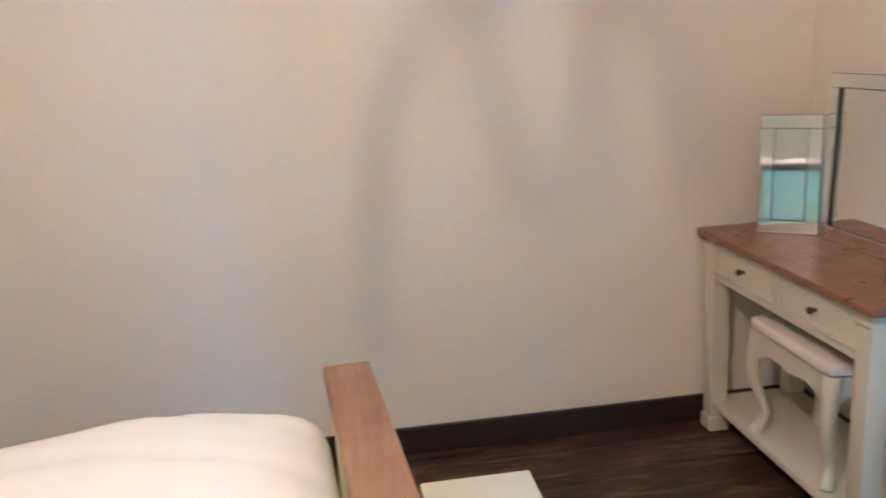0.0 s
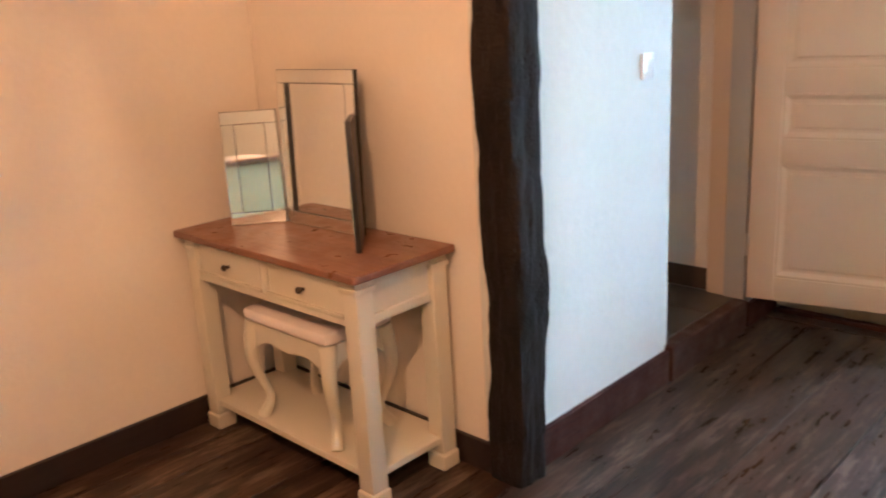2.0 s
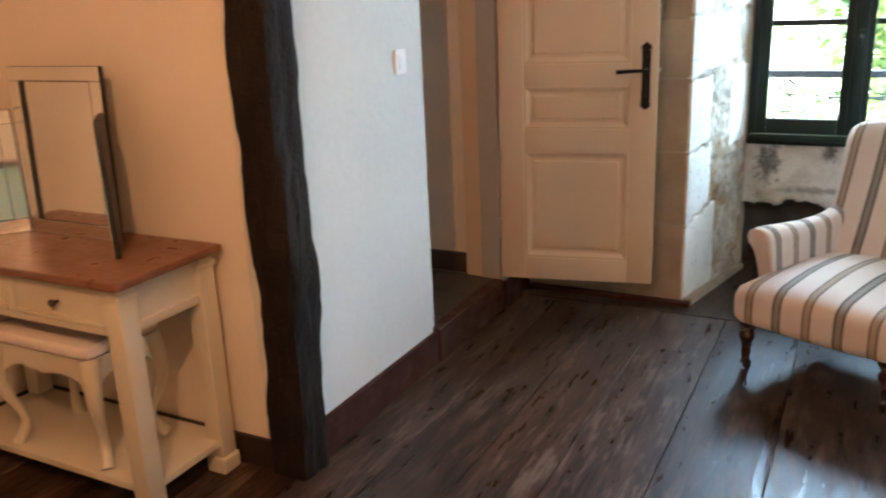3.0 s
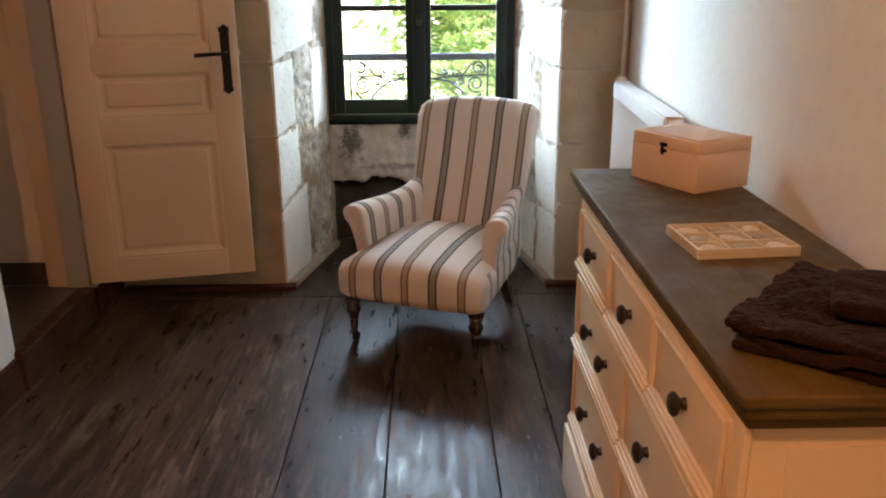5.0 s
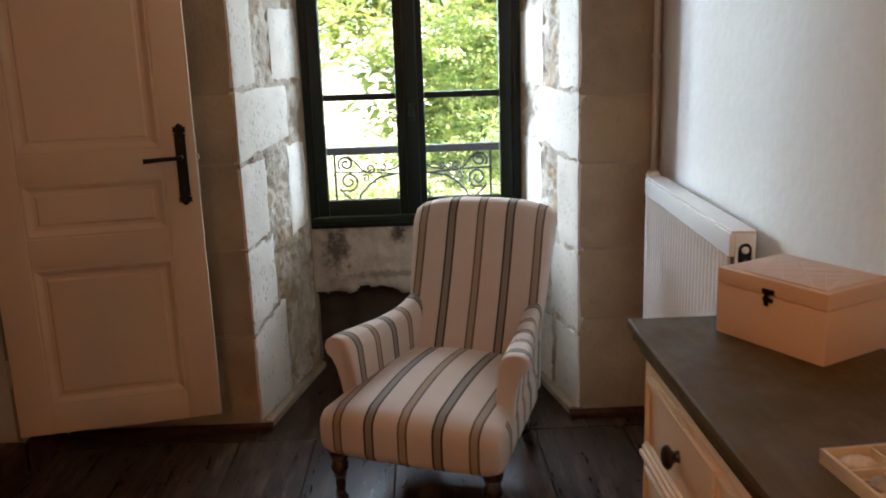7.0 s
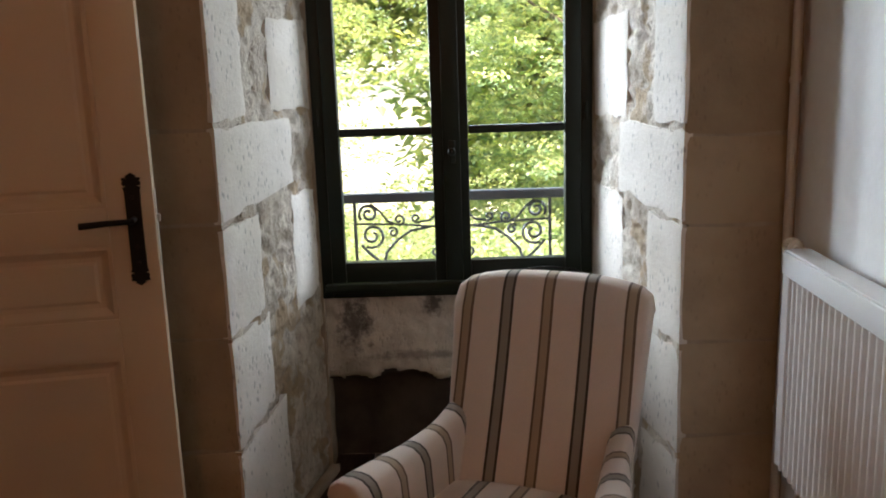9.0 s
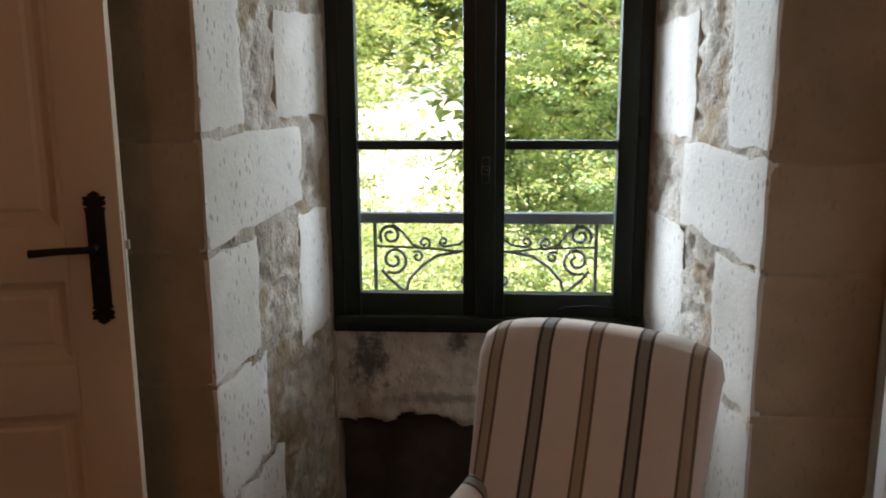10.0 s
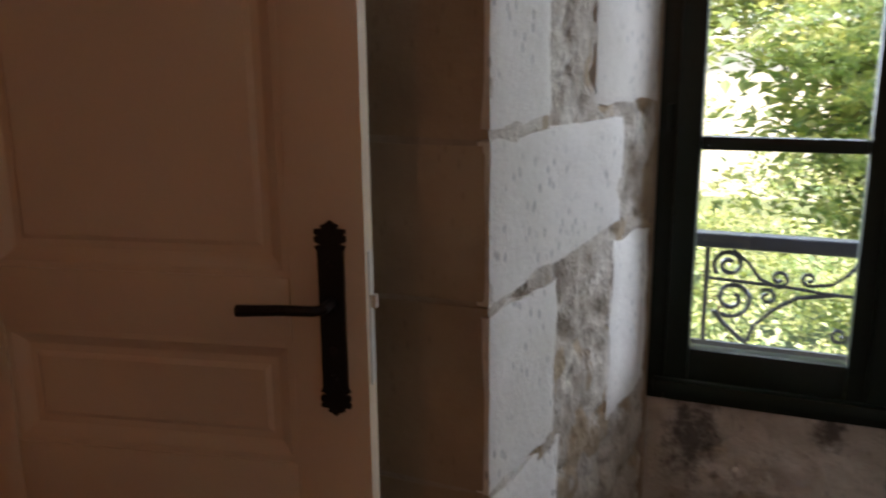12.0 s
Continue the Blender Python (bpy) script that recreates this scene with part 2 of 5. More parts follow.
M_BRASS = paint("aged_brass", (0.055, 0.036, 0.024), 0.4, vary=0.2, space="object", metal=0.4)
M_UNDER = paint("floor_gap", (0.012, 0.009, 0.007), 0.9, vary=0.2)
M_BASE = wood("baseboard_wood", (0.080, 0.027, 0.016), (0.032, 0.011, 0.008), 0.6, "x", 10)
M_BASE_N = wood("dark_baseboard", (0.030, 0.018, 0.014), (0.014, 0.009, 0.008), 0.4, "x", 10)
M_BASE.node_tree.nodes["Principled BSDF"].inputs["Specular IOR Level"].default_value = 0.2
M_STEP = wood("step_wood", (0.080, 0.033, 0.020), (0.030, 0.013, 0.009), 0.6, "x", 9)
M_STEP.node_tree.nodes["Principled BSDF"].inputs["Specular IOR Level"].default_value = 0.2
M_POST = stone("old_beam", (0.021, 0.014, 0.011), (0.006, 0.005, 0.0045), 0.5, 0.7, scale=4.0, bumpy=1.0)
M_POST.node_tree.nodes["Principled BSDF"].inputs["Specular IOR Level"].default_value = 0.25
M_VTOP = wood("vanity_top_wood", (0.28, 0.128, 0.066), (0.16, 0.066, 0.033), 0.35, "y", 12, relief=0.04)
M_BEDWOOD = wood("bed_wood", (0.29, 0.165, 0.085), (0.15, 0.078, 0.038), 0.45, "y", 12, relief=0.2)
M_CTOP = wood("chest_top_wood", (0.128, 0.086, 0.023), (0.068, 0.046, 0.012), 0.5, "x", 9, relief=0.2, knots=True, worn=(0.105, 0.074, 0.034))
M_CTOP.node_tree.nodes["Principled BSDF"].inputs["Specular IOR Level"].default_value = 0.25
M_LEG = wood("turned_leg_wood", (0.055, 0.026, 0.017), (0.022, 0.011, 0.008), 0.3, "z", 15, space="object")
M_ASHLAR = stone("ashlar", (0.46, 0.355, 0.235), (0.33, 0.25, 0.165), 0.25, scale=3.0, bumpy=0.25)
M_MORTAR = stone("mortar", (0.47, 0.39, 0.29), (0.35, 0.28, 0.20), 0.1, scale=9.0)
M_QUOIN = stone("whitewashed_block", (0.84, 0.80, 0.73), (0.70, 0.66, 0.58), 0.8, scale=3.5, bumpy=0.28)
M_RUBBLE = stone("rubble", (0.78, 0.73, 0.63), (0.44, 0.37, 0.285), 0.35, scale=7.5, bumpy=0.9, hack=0.5)
M_PARAPET = stone("patched_render", (0.70, 0.66, 0.58), (0.46, 0.42, 0.35), 0.3, scale=5.0, bumpy=0.8, stain=(0.06, 0.052, 0.045), blots=((0.90, 0.585, 0.085, 0.16, 0.85), (0.60, 0.66, 0.050, 0.065, 0.85), (0.80, 0.70, 0.09, 0.030, 0.6), (0.42, 0.55, 0.06, 0.14, 0.7), (0.22, 0.62, 0.08, 0.10, 0.7), (0.65, 0.45, 0.30, 0.025, 0.5)))
M_HOLLOW = stone("shaded_stone", (0.085, 0.072, 0.060), (0.035, 0.030, 0.025), 0.0, scale=5.0, bumpy=0.35)
M_BARK = stone("bark", (0.13, 0.10, 0.075), (0.05, 0.04, 0.03), 0.3, scale=12)
M_FIELD = paint("dry_field", (0.55, 0.50, 0.33), 0.9, vary=0.15, coarse=0.2, fine=6)
M_GRASS = paint("grass_blades", (0.17, 0.20, 0.07), 0.9, vary=0.3, coarse=0.6, fine=14)


def striped(name, axis):
    """Ticking: cream cloth with pairs of grey-brown stripes, one broad pair and one narrow pair in turn."""
    m, nt, b = nodes_of(name)
    sep = nt.nodes.new("ShaderNodeSeparateXYZ")
    nt.links.new(nt.nodes.new("ShaderNodeTexCoord").outputs["Object"], sep.inputs[0])
    period = STRIPE_PERIOD[axis]
    add = nt.nodes.new("ShaderNodeMath")
    add.operation = "ADD"
    add.inputs[1].default_value = 10 * period + STRIPE_SHIFT[axis]
    nt.links.new(sep.outputs[axis], add.inputs[0])
    md = nt.nodes.new("ShaderNodeMath")
    md.operation = "MODULO"
    md.inputs[1].default_value = period
    nt.links.new(add.outputs[0], md.inputs[0])
    dv = nt.nodes.new("ShaderNodeMath")
    dv.operation = "DIVIDE"
    dv.inputs[1].default_value = period
    nt.links.new(md.outputs[0], dv.inputs[0])
    cloth, deep, pale = (0.76, 0.645, 0.56), (0.065, 0.052, 0.04), (0.17, 0.12, 0.078)
    tan = (0.44, 0.335, 0.235)
    grey = (0.30, 0.265, 0.215)
    edges = [(0.0, cloth), (0.113, deep), (0.143, grey), (0.237, deep), (0.267, cloth), (0.618, pale), (0.646, tan), (0.734, pale), (0.762, cloth)]
    r = nt.nodes.new("ShaderNodeValToRGB")
    r.color_ramp.interpolation = "CONSTANT"
    while len(r.color_ramp.elements) < len(edges):
        r.color_ramp.elements.new(0.5)
    for e, (p, c) in zip(r.color_ramp.elements, edges):
        e.position, e.color = p, (*c, 1)
    nt.links.new(dv.outputs[0], r.inputs[0])
    v = coords(nt, "object")
    fine = noise_of(nt, v, 380, 2)
    c = mixed(nt, 0.25, r.outputs[0], ramp(nt, fine, [(0.3, (0.45, 0.40, 0.34)), (0.7, (0.80, 0.73, 0.64))]), "MULTIPLY")
    c = mixed(nt, 1.0, c, ramp(nt, noise_of(nt, v, 6, 4), [(0.3, (0.93,) * 3), (0.7, (1.0,) * 3)]), "MULTIPLY")
    nt.links.new(c, b.inputs["Base Color"])
    b.inputs["Roughness"].default_value = 0.9
    b.inputs["Sheen Weight"].default_value = 0.15
    bump(nt, b, fine, 0.3, 0.0015)
    return m


STRIPE_PERIOD = [0.234, 0.22]
STRIPE_SHIFT = [0.1615, 0.105]
M_STRIPE_X = striped("ticking_across", 0)
M_STRIPE_Y = striped("ticking_along", 1)


def mirror_mat(name, rough=0.02):
    m, nt, b = nodes_of(name)
    b.inputs["Base Color"].default_value = (0.88, 0.90, 0.89, 1)
    b.inputs["Metallic"].default_value = 1.0
    b.inputs["Roughness"].default_value = rough
    return m


def glass_mat():
    m, nt, b = nodes_of("window_glass")
    mix = nt.nodes.new("ShaderNodeMixShader")
    clear = nt.nodes.new("ShaderNodeBsdfTransparent")
    shine = node(nt, "ShaderNodeBsdfGlossy", Roughness=0.02)
    fr = node(nt, "ShaderNodeFresnel", IOR=1.45)
    nt.links.new(fr.outputs[0], mix.inputs[0])
    nt.links.new(clear.outputs[0], mix.inputs[1])
    nt.links.new(shine.outputs[0], mix.inputs[2])
    nt.links.new(mix.outputs[0], nt.nodes["Material Output"].inputs[0])
    return m


def leaf_mat(name, light, dark):
    m, nt, b = nodes_of(name)
    geo = nt.nodes.new("ShaderNodeNewGeometry")
    c = ramp(nt, geo.outputs["Random Per Island"], [(0.0, dark), (1.0, light)])
    nt.links.new(c, b.inputs["Base Color"])
    b.inputs["Roughness"].default_value = 0.5
    tr = nt.nodes.new("ShaderNodeBsdfTranslucent")
    nt.links.new(mixed(nt, 1.0, c, (1.0, 1.0, 0.55), "MULTIPLY"), tr.inputs[0])
    mix = nt.nodes.new("ShaderNodeMixShader")
    mix.inputs[0].default_value = 0.6
    nt.links.new(b.outputs[0], mix.inputs[1])
    nt.links.new(tr.outputs[0], mix.inputs[2])
    nt.links.new(mix.outputs[0], nt.nodes["Material Output"].inputs[0])
    return m


M_MIRROR = mirror_mat("mirror_silver")
M_MIRROR_EDGE = mirror_mat("mirror_bevel", 0.05)
M_GLASS = glass_mat()
M_LEAF = leaf_mat("lime_leaves", (0.58, 0.64, 0.33), (0.26, 0.37, 0.20))
M_LEAF2 = leaf_mat("deep_leaves", (0.50, 0.60, 0.33), (0.22, 0.34, 0.21))
M_TIP = leaf_mat("sunlit_tips", (0.84, 0.82, 0.52), (0.60, 0.66, 0.36))
M_TURQ = paint("turquoise_paint", (0.72, 0.71, 0.44), 0.5, vary=0.06, fine=120)
M_DARKEDGE = paint("dark_mirror_back", (0.018, 0.014, 0.012), 0.4, vary=0.2)
M_GLASSDARK = paint("inlaid_lid", (0.76, 0.63, 0.52), 0.4, vary=0.06, coarse=4, fine=60)


# ---- building tools ----
def mesh_of(name, bm, material, smooth=0.0):
    me = bpy.data.meshes.new(name)
    bmesh.ops.recalc_face_normals(bm, faces=bm.faces)
    if smooth:
        for f in bm.faces:
            f.smooth = True
        for e in bm.edges:
            if len(e.link_faces) == 2 and e.calc_face_angle(0) > radians(smooth):
                e.smooth = False
    bm.to_mesh(me)
    bm.free()
    me.materials.append(material)
    return me


def part(name, bm, material, parent=None, label="", smooth=35.0):
    ob = new(name, mesh_of(name, bm, material, smooth))
    ob.parent = parent
    return tagged(ob, label) if label else ob


def thing(name, label, category, m=None, group="", kind=""):
    ob = new(name)
    ob.empty_display_size = 0.1
    if m:
        ob.matrix_world = m
    return tagged(ob, label, category, group, kind)


def structure(name, bm, material, label="", smooth=0.0):
    return tagged(part(name, bm, material, None, "", smooth), label, "", "", "structure")


def boxes(*spans, bevel=0.0, seg=2):
    """One bmesh of boxes (x0, y0, z0, x1, y1, z1), with rounded edges."""
    bm = bmesh.new()
    for x0, y0, z0, x1, y1, z1 in spans:
        made = bmesh.ops.create_cube(bm, size=1.0)["verts"]
        for v in made:
            v.co = Vector(((x0 + x1) / 2 + v.co.x * (x1 - x0), (y0 + y1) / 2 + v.co.y * (y1 - y0), (z0 + z1) / 2 + v.co.z * (z1 - z0)))
    if bevel:
        bmesh.ops.bevel(bm, geom=bm.edges[:], offset=bevel, segments=seg, affect="EDGES", profile=0.6)
    return bm


def lathe(profile, steps=20, axis="z", at=(0, 0, 0)):
    """Turned shape from (radius, height) pairs."""
    bm = bmesh.new()
    rings = []
    for r, h in profile:
        ring = []
        for k in range(steps):
            a = 2 * math.pi * k / steps
            c, s = r * math.cos(a), r * math.sin(a)
            p = {"z": (c, s, h), "y": (c, h, s), "x": (h, c, s)}[axis]
            ring.append(bm.verts.new(Vector(p) + Vector(at)))
        rings.append(ring)
    for a, b in zip(rings, rings[1:]):
        for k in range(steps):
            bm.faces.new((a[k], a[(k + 1) % steps], b[(k + 1) % steps], b[k]))
    bm.faces.new(rings[0])
    bm.faces.new(rings[-1])
    return bm


def extruded(outline, lift, plane="xy"):
    """A prism from a closed outline, from lift[0] to lift[1] across its plane."""
    bm = bmesh.new()

    def p(u, v, w):
        return {"xy": (u, v, w), "xz": (u, w, v), "yz": (w, u, v)}[plane]

    low = [bm.verts.new(p(u, v, lift[0])) for u, v in outline]
    high = [bm.verts.new(p(u, v, lift[1])) for u, v in outline]
    n = len(outline)
    bm.faces.new(low)
    bm.faces.new(high)
    for k in range(n):
        bm.faces.new((low[k], low[(k + 1) % n], high[(k + 1) % n], high[k]))
    return bm


def tube(paths, radius, steps=6, flat=1.0):
    """Round bars along lists of points, joined into one bmesh."""
    bm = bmesh.new()
    for pts in paths:
        pts = [Vector(p) for p in pts]
        rings, ref = [], None
        for k, p in enumerate(pts):
            d = (pts[min(k + 1, len(pts) - 1)] - pts[max(k - 1, 0)]).normalized()
            if ref is None:
                ref = d.orthogonal().normalized()
            ref = (ref - d * ref.dot(d)).normalized()
            side = d.cross(ref)
            r = radius if isinstance(radius, (int, float)) else radius(k / (len(pts) - 1))
            rings.append([bm.verts.new(p + r * (math.cos(a) * ref + flat * math.sin(a) * side)) for a in (2 * math.pi * j / steps for j in range(steps))])
        for a, b in zip(rings, rings[1:]):
            for j in range(steps):
                bm.faces.new((a[j], a[(j + 1) % steps], b[(j + 1) % steps], b[j]))
        bm.faces.new(rings[0])
        bm.faces.new(rings[-1])
    return bm


def joined(*bms):
    out = bmesh.new()
    for b in bms:
        me = bpy.data.meshes.new("tmp")
        b.to_mesh(me)
        b.free()
        out.from_mesh(me)
        bpy.data.meshes.remove(me)
    return out


def moved(bm, m):
    bmesh.ops.transform(bm, matrix=m, verts=bm.verts)
    return bm


# ---- the large structure ----
X_W, X_V, X_E = -2.35, 1.955, 3.97          # west wall, vanity wall, window wall
Y_N, Y_D = 3.238, 2.0                        # north wall, door wall
CEIL = 2.62
HALL = 0.15                                  # raised floor behind the door
NL0, NL1 = (3.97, 1.176), (4.66, 1.02)       # the window niche, its two sides
NR0, NR1 = (3.97, -0.137), (4.66, 0.0)


def south_y(x):
    return -0.355 - 0.053 * (x - 2.1)


structure("wall_north", boxes((X_W - 0.2, Y_N, -0.1, X_V + 0.14, Y_N + 0.2, CEIL)), M_PLASTER, "cream plastered bedroom wall, slightly uneven")
structure("wall_vanity", boxes((X_V, Y_D + 0.122, -0.1, X_V + 0.14, Y_N - 0.002, CEIL)), M_PLASTER, "cream plastered wall behind the dressing table")
structure("wall_west", boxes((X_W - 0.2, -0.6, -0.1, X_W, Y_N - 0.002, CEIL)), M_WHITE, "plain white plastered wall")
structure("wall_door", boxes((X_V, Y_D + 0.001, -0.1, 2.92, Y_D + 0.12, CEIL), (2.92, Y_D, 2.26, 3.60, Y_D + 0.12, CEIL), (3.655, Y_D, -0.1, X_E + 0.1, Y_D + 0.12, CEIL)), M_LIME, "white limewashed wall beside the doorway")
bm = bmesh.new()
xs = [X_W - 0.2 + k * (X_E + 0.3 - X_W) / 24 for k in range(25)]
low = [bm.verts.new((x, south_y(x), -0.1)) for x in xs]
high = [bm.verts.new((x, south_y(x), CEIL)) for x in xs]
low2 = [bm.verts.new((x, south_y(x) - 0.25, -0.1)) for x in xs]
high2 = [bm.verts.new((x, south_y(x) - 0.25, CEIL)) for x in xs]
for k in range(24):
    for a, b in ((low, high), (high, high2), (high2, low2), (low2, low)):
        bm.faces.new((a[k], a[k + 1], b[k + 1], b[k]))
for k in (0, 24):
    bm.faces.new((low[k], high[k], high2[k], low2[k]))
structure("wall_south", bm, M_WHITE, "white plastered wall behind the chest and radiator")
structure("ceiling", boxes((X_W - 0.2, -0.75, CEIL, 4.9, 4.4, CEIL + 0.2)), M_CEIL, "plain white ceiling")
# room behind the doorway
structure("wall_hall_east", boxes((3.657, Y_D + 0.122, 0.0, 3.80, 4.2, CEIL)), M_PLASTER, "cream wall of the space behind the door")
structure("wall_hall_north", boxes((2.1, 4.2, 0.0, 3.9, 4.35, CEIL)), M_PLASTER, "plain wall at the end of the space behind the door")
structure("wall_hall_west", boxes((2.1, 3.0, 0.0, 2.22, 4.2, CEIL)), M_PLASTER, "plain wall of the space behind the door")
hall = structure("floor_hall", boxes((2.1, Y_D + 0.03, -0.1, 3.655, 4.2, HALL - 0.006)), M_GROUT, "raised dark tiled floor behind the door")
structure("field", boxes((34, -200, -3.6, 250, 200, -3.58)), M_FIELD, "pale dry field beyond the garden trees")
structure("ground", boxes((-150, -200, -3.9, 250, 200, -3.6)), M_GRASS, "garden lawn below the window")

# stone window wall: a rough core, with the face blocks on it
wl = extruded([(3.9745, Y_D - 0.002), (3.9745, 1.193), (4.655, 1.045), (4.657, 1.0125), (4.86, 1.0125), (4.86, Y_D + 2.2), (4.1, Y_D + 2.2), (4.1, Y_D - 0.002)], (-3.6, CEIL))
wr = extruded([(3.9745, -0.70), (4.86, -0.70), (4.86, 0.0035), (4.657, 0.0035), (4.655, -0.03), (3.9745, -0.155)], (-3.6, CEIL))
window_wall = structure("wall_window", joined(wl, wr, boxes((3.985, -0.12, 2.38, 4.86, 1.15, CEIL)), boxes((4.80, 0.004, -3.6, 4.8595, 1.012, 0.70))), M_MORTAR, "thick old limestone wall with a deep window niche")


def block(parent, origin, along, normal, u0, u1, z0, z1, material, seed, proud=0.012, rough=0.006, cells=9, name="stone_block", slant=(0, 0, 0, 0)):
    """One dressed block on a wall's face: an uneven outline, a worn edge, a slightly rough front."""
    bm = bmesh.new()
    o, a, n, up = Vector(origin), Vector(along), Vector(normal), Vector((0, 0, 1))
    g = []
    for i in range(cells + 1):
        row = []
        for j in range(cells + 1):
            s, t = i / cells, j / cells
            # keep a narrow border for the worn edge
            s = 0.0 if i == 0 else 1.0 if i == cells else 0.06 + 0.88 * (i - 1) / (cells - 2)
            t = 0.0 if j == 0 else 1.0 if j == cells else 0.06 + 0.88 * (j - 1) / (cells - 2)
            zl = z0 + slant[0] * (1 - s) + slant[1] * s
            zh = z1 + slant[2] * (1 - s) + slant[3] * s
            u, z = u0 + s * (u1 - u0), zl + t * (zh - zl)
            q = Vector((u * 6.0 + seed * 3.7, z * 6.0, seed * 1.3))
            edge = i in (0, cells) or j in (0, cells)
            wob = noise.noise_vector(q * 2.3) * (rough * 2.4) * (0.10 if i == 0 and u0 == 0.0 else 1.0)
            h = proud + noise.noise(q * 1.7) * rough * 0.6 - (0.0025 if edge else 0.0)
            row.append(bm.verts.new(o + a * (u + wob.x) + up * (z + wob.y) + n * h))
        g.append(row)
    for i in range(cells):
        for j in range(cells):
            bm.faces.new((g[i][j], g[i + 1][j], g[i + 1][j + 1], g[i][j + 1]))
    rim = [g[i][0] for i in range(cells)] + [g[cells][j] for j in range(cells)] + [g[cells - i][cells] for i in range(cells)] + [g[0][cells - j] for j in range(cells)]
    back = [bm.verts.new(v.co - n * (proud + 0.03)) for v in rim]
    m = len(rim)
    for k in range(m):
        bm.faces.new((rim[k], rim[(k + 1) % m], back[(k + 1) % m], back[k]))
    return part(name, bm, material, parent, "", 50)


def rubble(parent, p0, p1, z0, z1, inward, material, name, seed, amp=0.024, step=0.011, lumps=6.5):
    """A rough field of small stones and mortar between two plan points: the mass between the dressed blocks."""
    a = Vector((p1[0] - p0[0], p1[1] - p0[1], 0))
    length = a.length
    a.normalize()
    n = Vector((inward[0], inward[1], 0)).normalized()
    nu, nz = max(2, int(length / step)), max(2, int((z1 - z0) / step))
    bm = bmesh.new()
    g = []
    for i in range(nu + 1):
        row = []
        for j in range(nz + 1):
            u, z = length * i / nu, z0 + (z1 - z0) * j / nz
            q = Vector((u * lumps + seed, z * lumps * 1.2, seed * 2.1))
            d, pts = noise.voronoi(q * 1.5)
            h = min(0.10, min(d[1] - d[0], 0.45) * 1.2 - 0.26 + 0.75 * noise.fractal(q * 2.6, 0.7, 2.1, 5))
            row.append(bm.verts.new(Vector((p0[0], p0[1], z)) + a * u + n * (h * amp)))
        g.append(row)
    for i in range(nu):
        for j in range(nz):
            bm.faces.new((g[i][j], g[i + 1][j], g[i + 1][j + 1], g[i][j + 1]))
    return part(name, bm, material, parent, "rough rubble and lime mortar", 60)


def direction(p0, p1):
    v = Vector((p1[0] - p0[0], p1[1] - p0[1], 0))
    return v.length, v.normalized()


# niche sides
L_len, L_dir = direction(NL0, NL1)
R_len, R_dir = direction(NR0, NR1)
L_n, R_n = Vector((L_dir.y, -L_dir.x, 0)), Vector((-R_dir.y, R_dir.x, 0))
rubble(window_wall, NL0, NL1, 0.0, 2.40, L_n, M_RUBBLE, "rubble", 3.0)
rubble(window_wall, NR0, NR1, 0.0, 2.40, R_n, M_RUBBLE, "rubble", 9.0)
LEFT_BLOCKS = [  # depth from, depth to, z from, z to, slants
    (0.0, 0.20, 1.385, 1.78, (0, 0, 0, 0)), (0.38, 0.69, 1.40, 1.70, (0, 0, -0.01, 0.0)),
    (0.0, 0.52, 1.115, 1.365, (-0.02, 0.045, 0, 0.01)), (0.49, 0.69, 0.72, 1.115, (-0.01, 0.02, 0.0, 0.0)),
    (0.0, 0.235, 0.765, 1.085, (-0.01, 0.015, -0.01, 0.01)), (0.0, 0.26, 0.415, 0.75, (-0.01, 0.06, -0.01, 0.02)),
    (0.0, 0.34, 0.03, 0.395, (0, 0, -0.01, 0.06)), (0.0, 0.46, 1.80, 2.05, (0, 0, 0, 0)), (0.40, 0.69, 2.06, 2.38, (0, 0, 0, 0)), (0.0, 0.22, 2.07, 2.38, (0, 0, 0, 0))]
for k, (u0, u1, z0, z1, sl) in enumerate(LEFT_BLOCKS):
    block(window_wall, (*NL0, 0), L_dir, L_n, u0, u1, z0, z1, M_QUOIN, 11 + k, 0.005, 0.006, slant=sl)
RIGHT_BLOCKS = [
    (0.0, 0.20, 1.34, 1.75, (0, 0, 0, 0)), (0.40, 0.69, 1.345, 1.67, (0, 0, 0.01, -0.01)),
    (0.0, 0.46, 1.075, 1.315, (-0.01, 0.03, 0.0, 0.02)), (0.42, 0.69, 0.70, 1.10, (0, 0, -0.02, 0.01)),
    (0.0, 0.22, 0.70, 1.045, (0, 0, 0, 0.01)), (0.0, 0.30, 0.36, 0.68, (0, 0.02, 0, 0)),
    (0.0, 0.25, 0.03, 0.34, (0, 0, 0, 0)), (0.30, 0.69, 0.03, 0.33, (0, 0, 0, 0)), (0.0, 0.42, 1.77, 2.03, (0, 0, 0, 0)), (0.36, 0.69, 2.04, 2.38, (0, 0, 0, 0))]
for k, (u0, u1, z0, z1, sl) in enumerate(RIGHT_BLOCKS):
    block(window_wall, (*NR0, 0), R_dir, R_n, u0, u1, z0, z1, M_QUOIN, 31 + k, 0.005, 0.006, slant=sl)
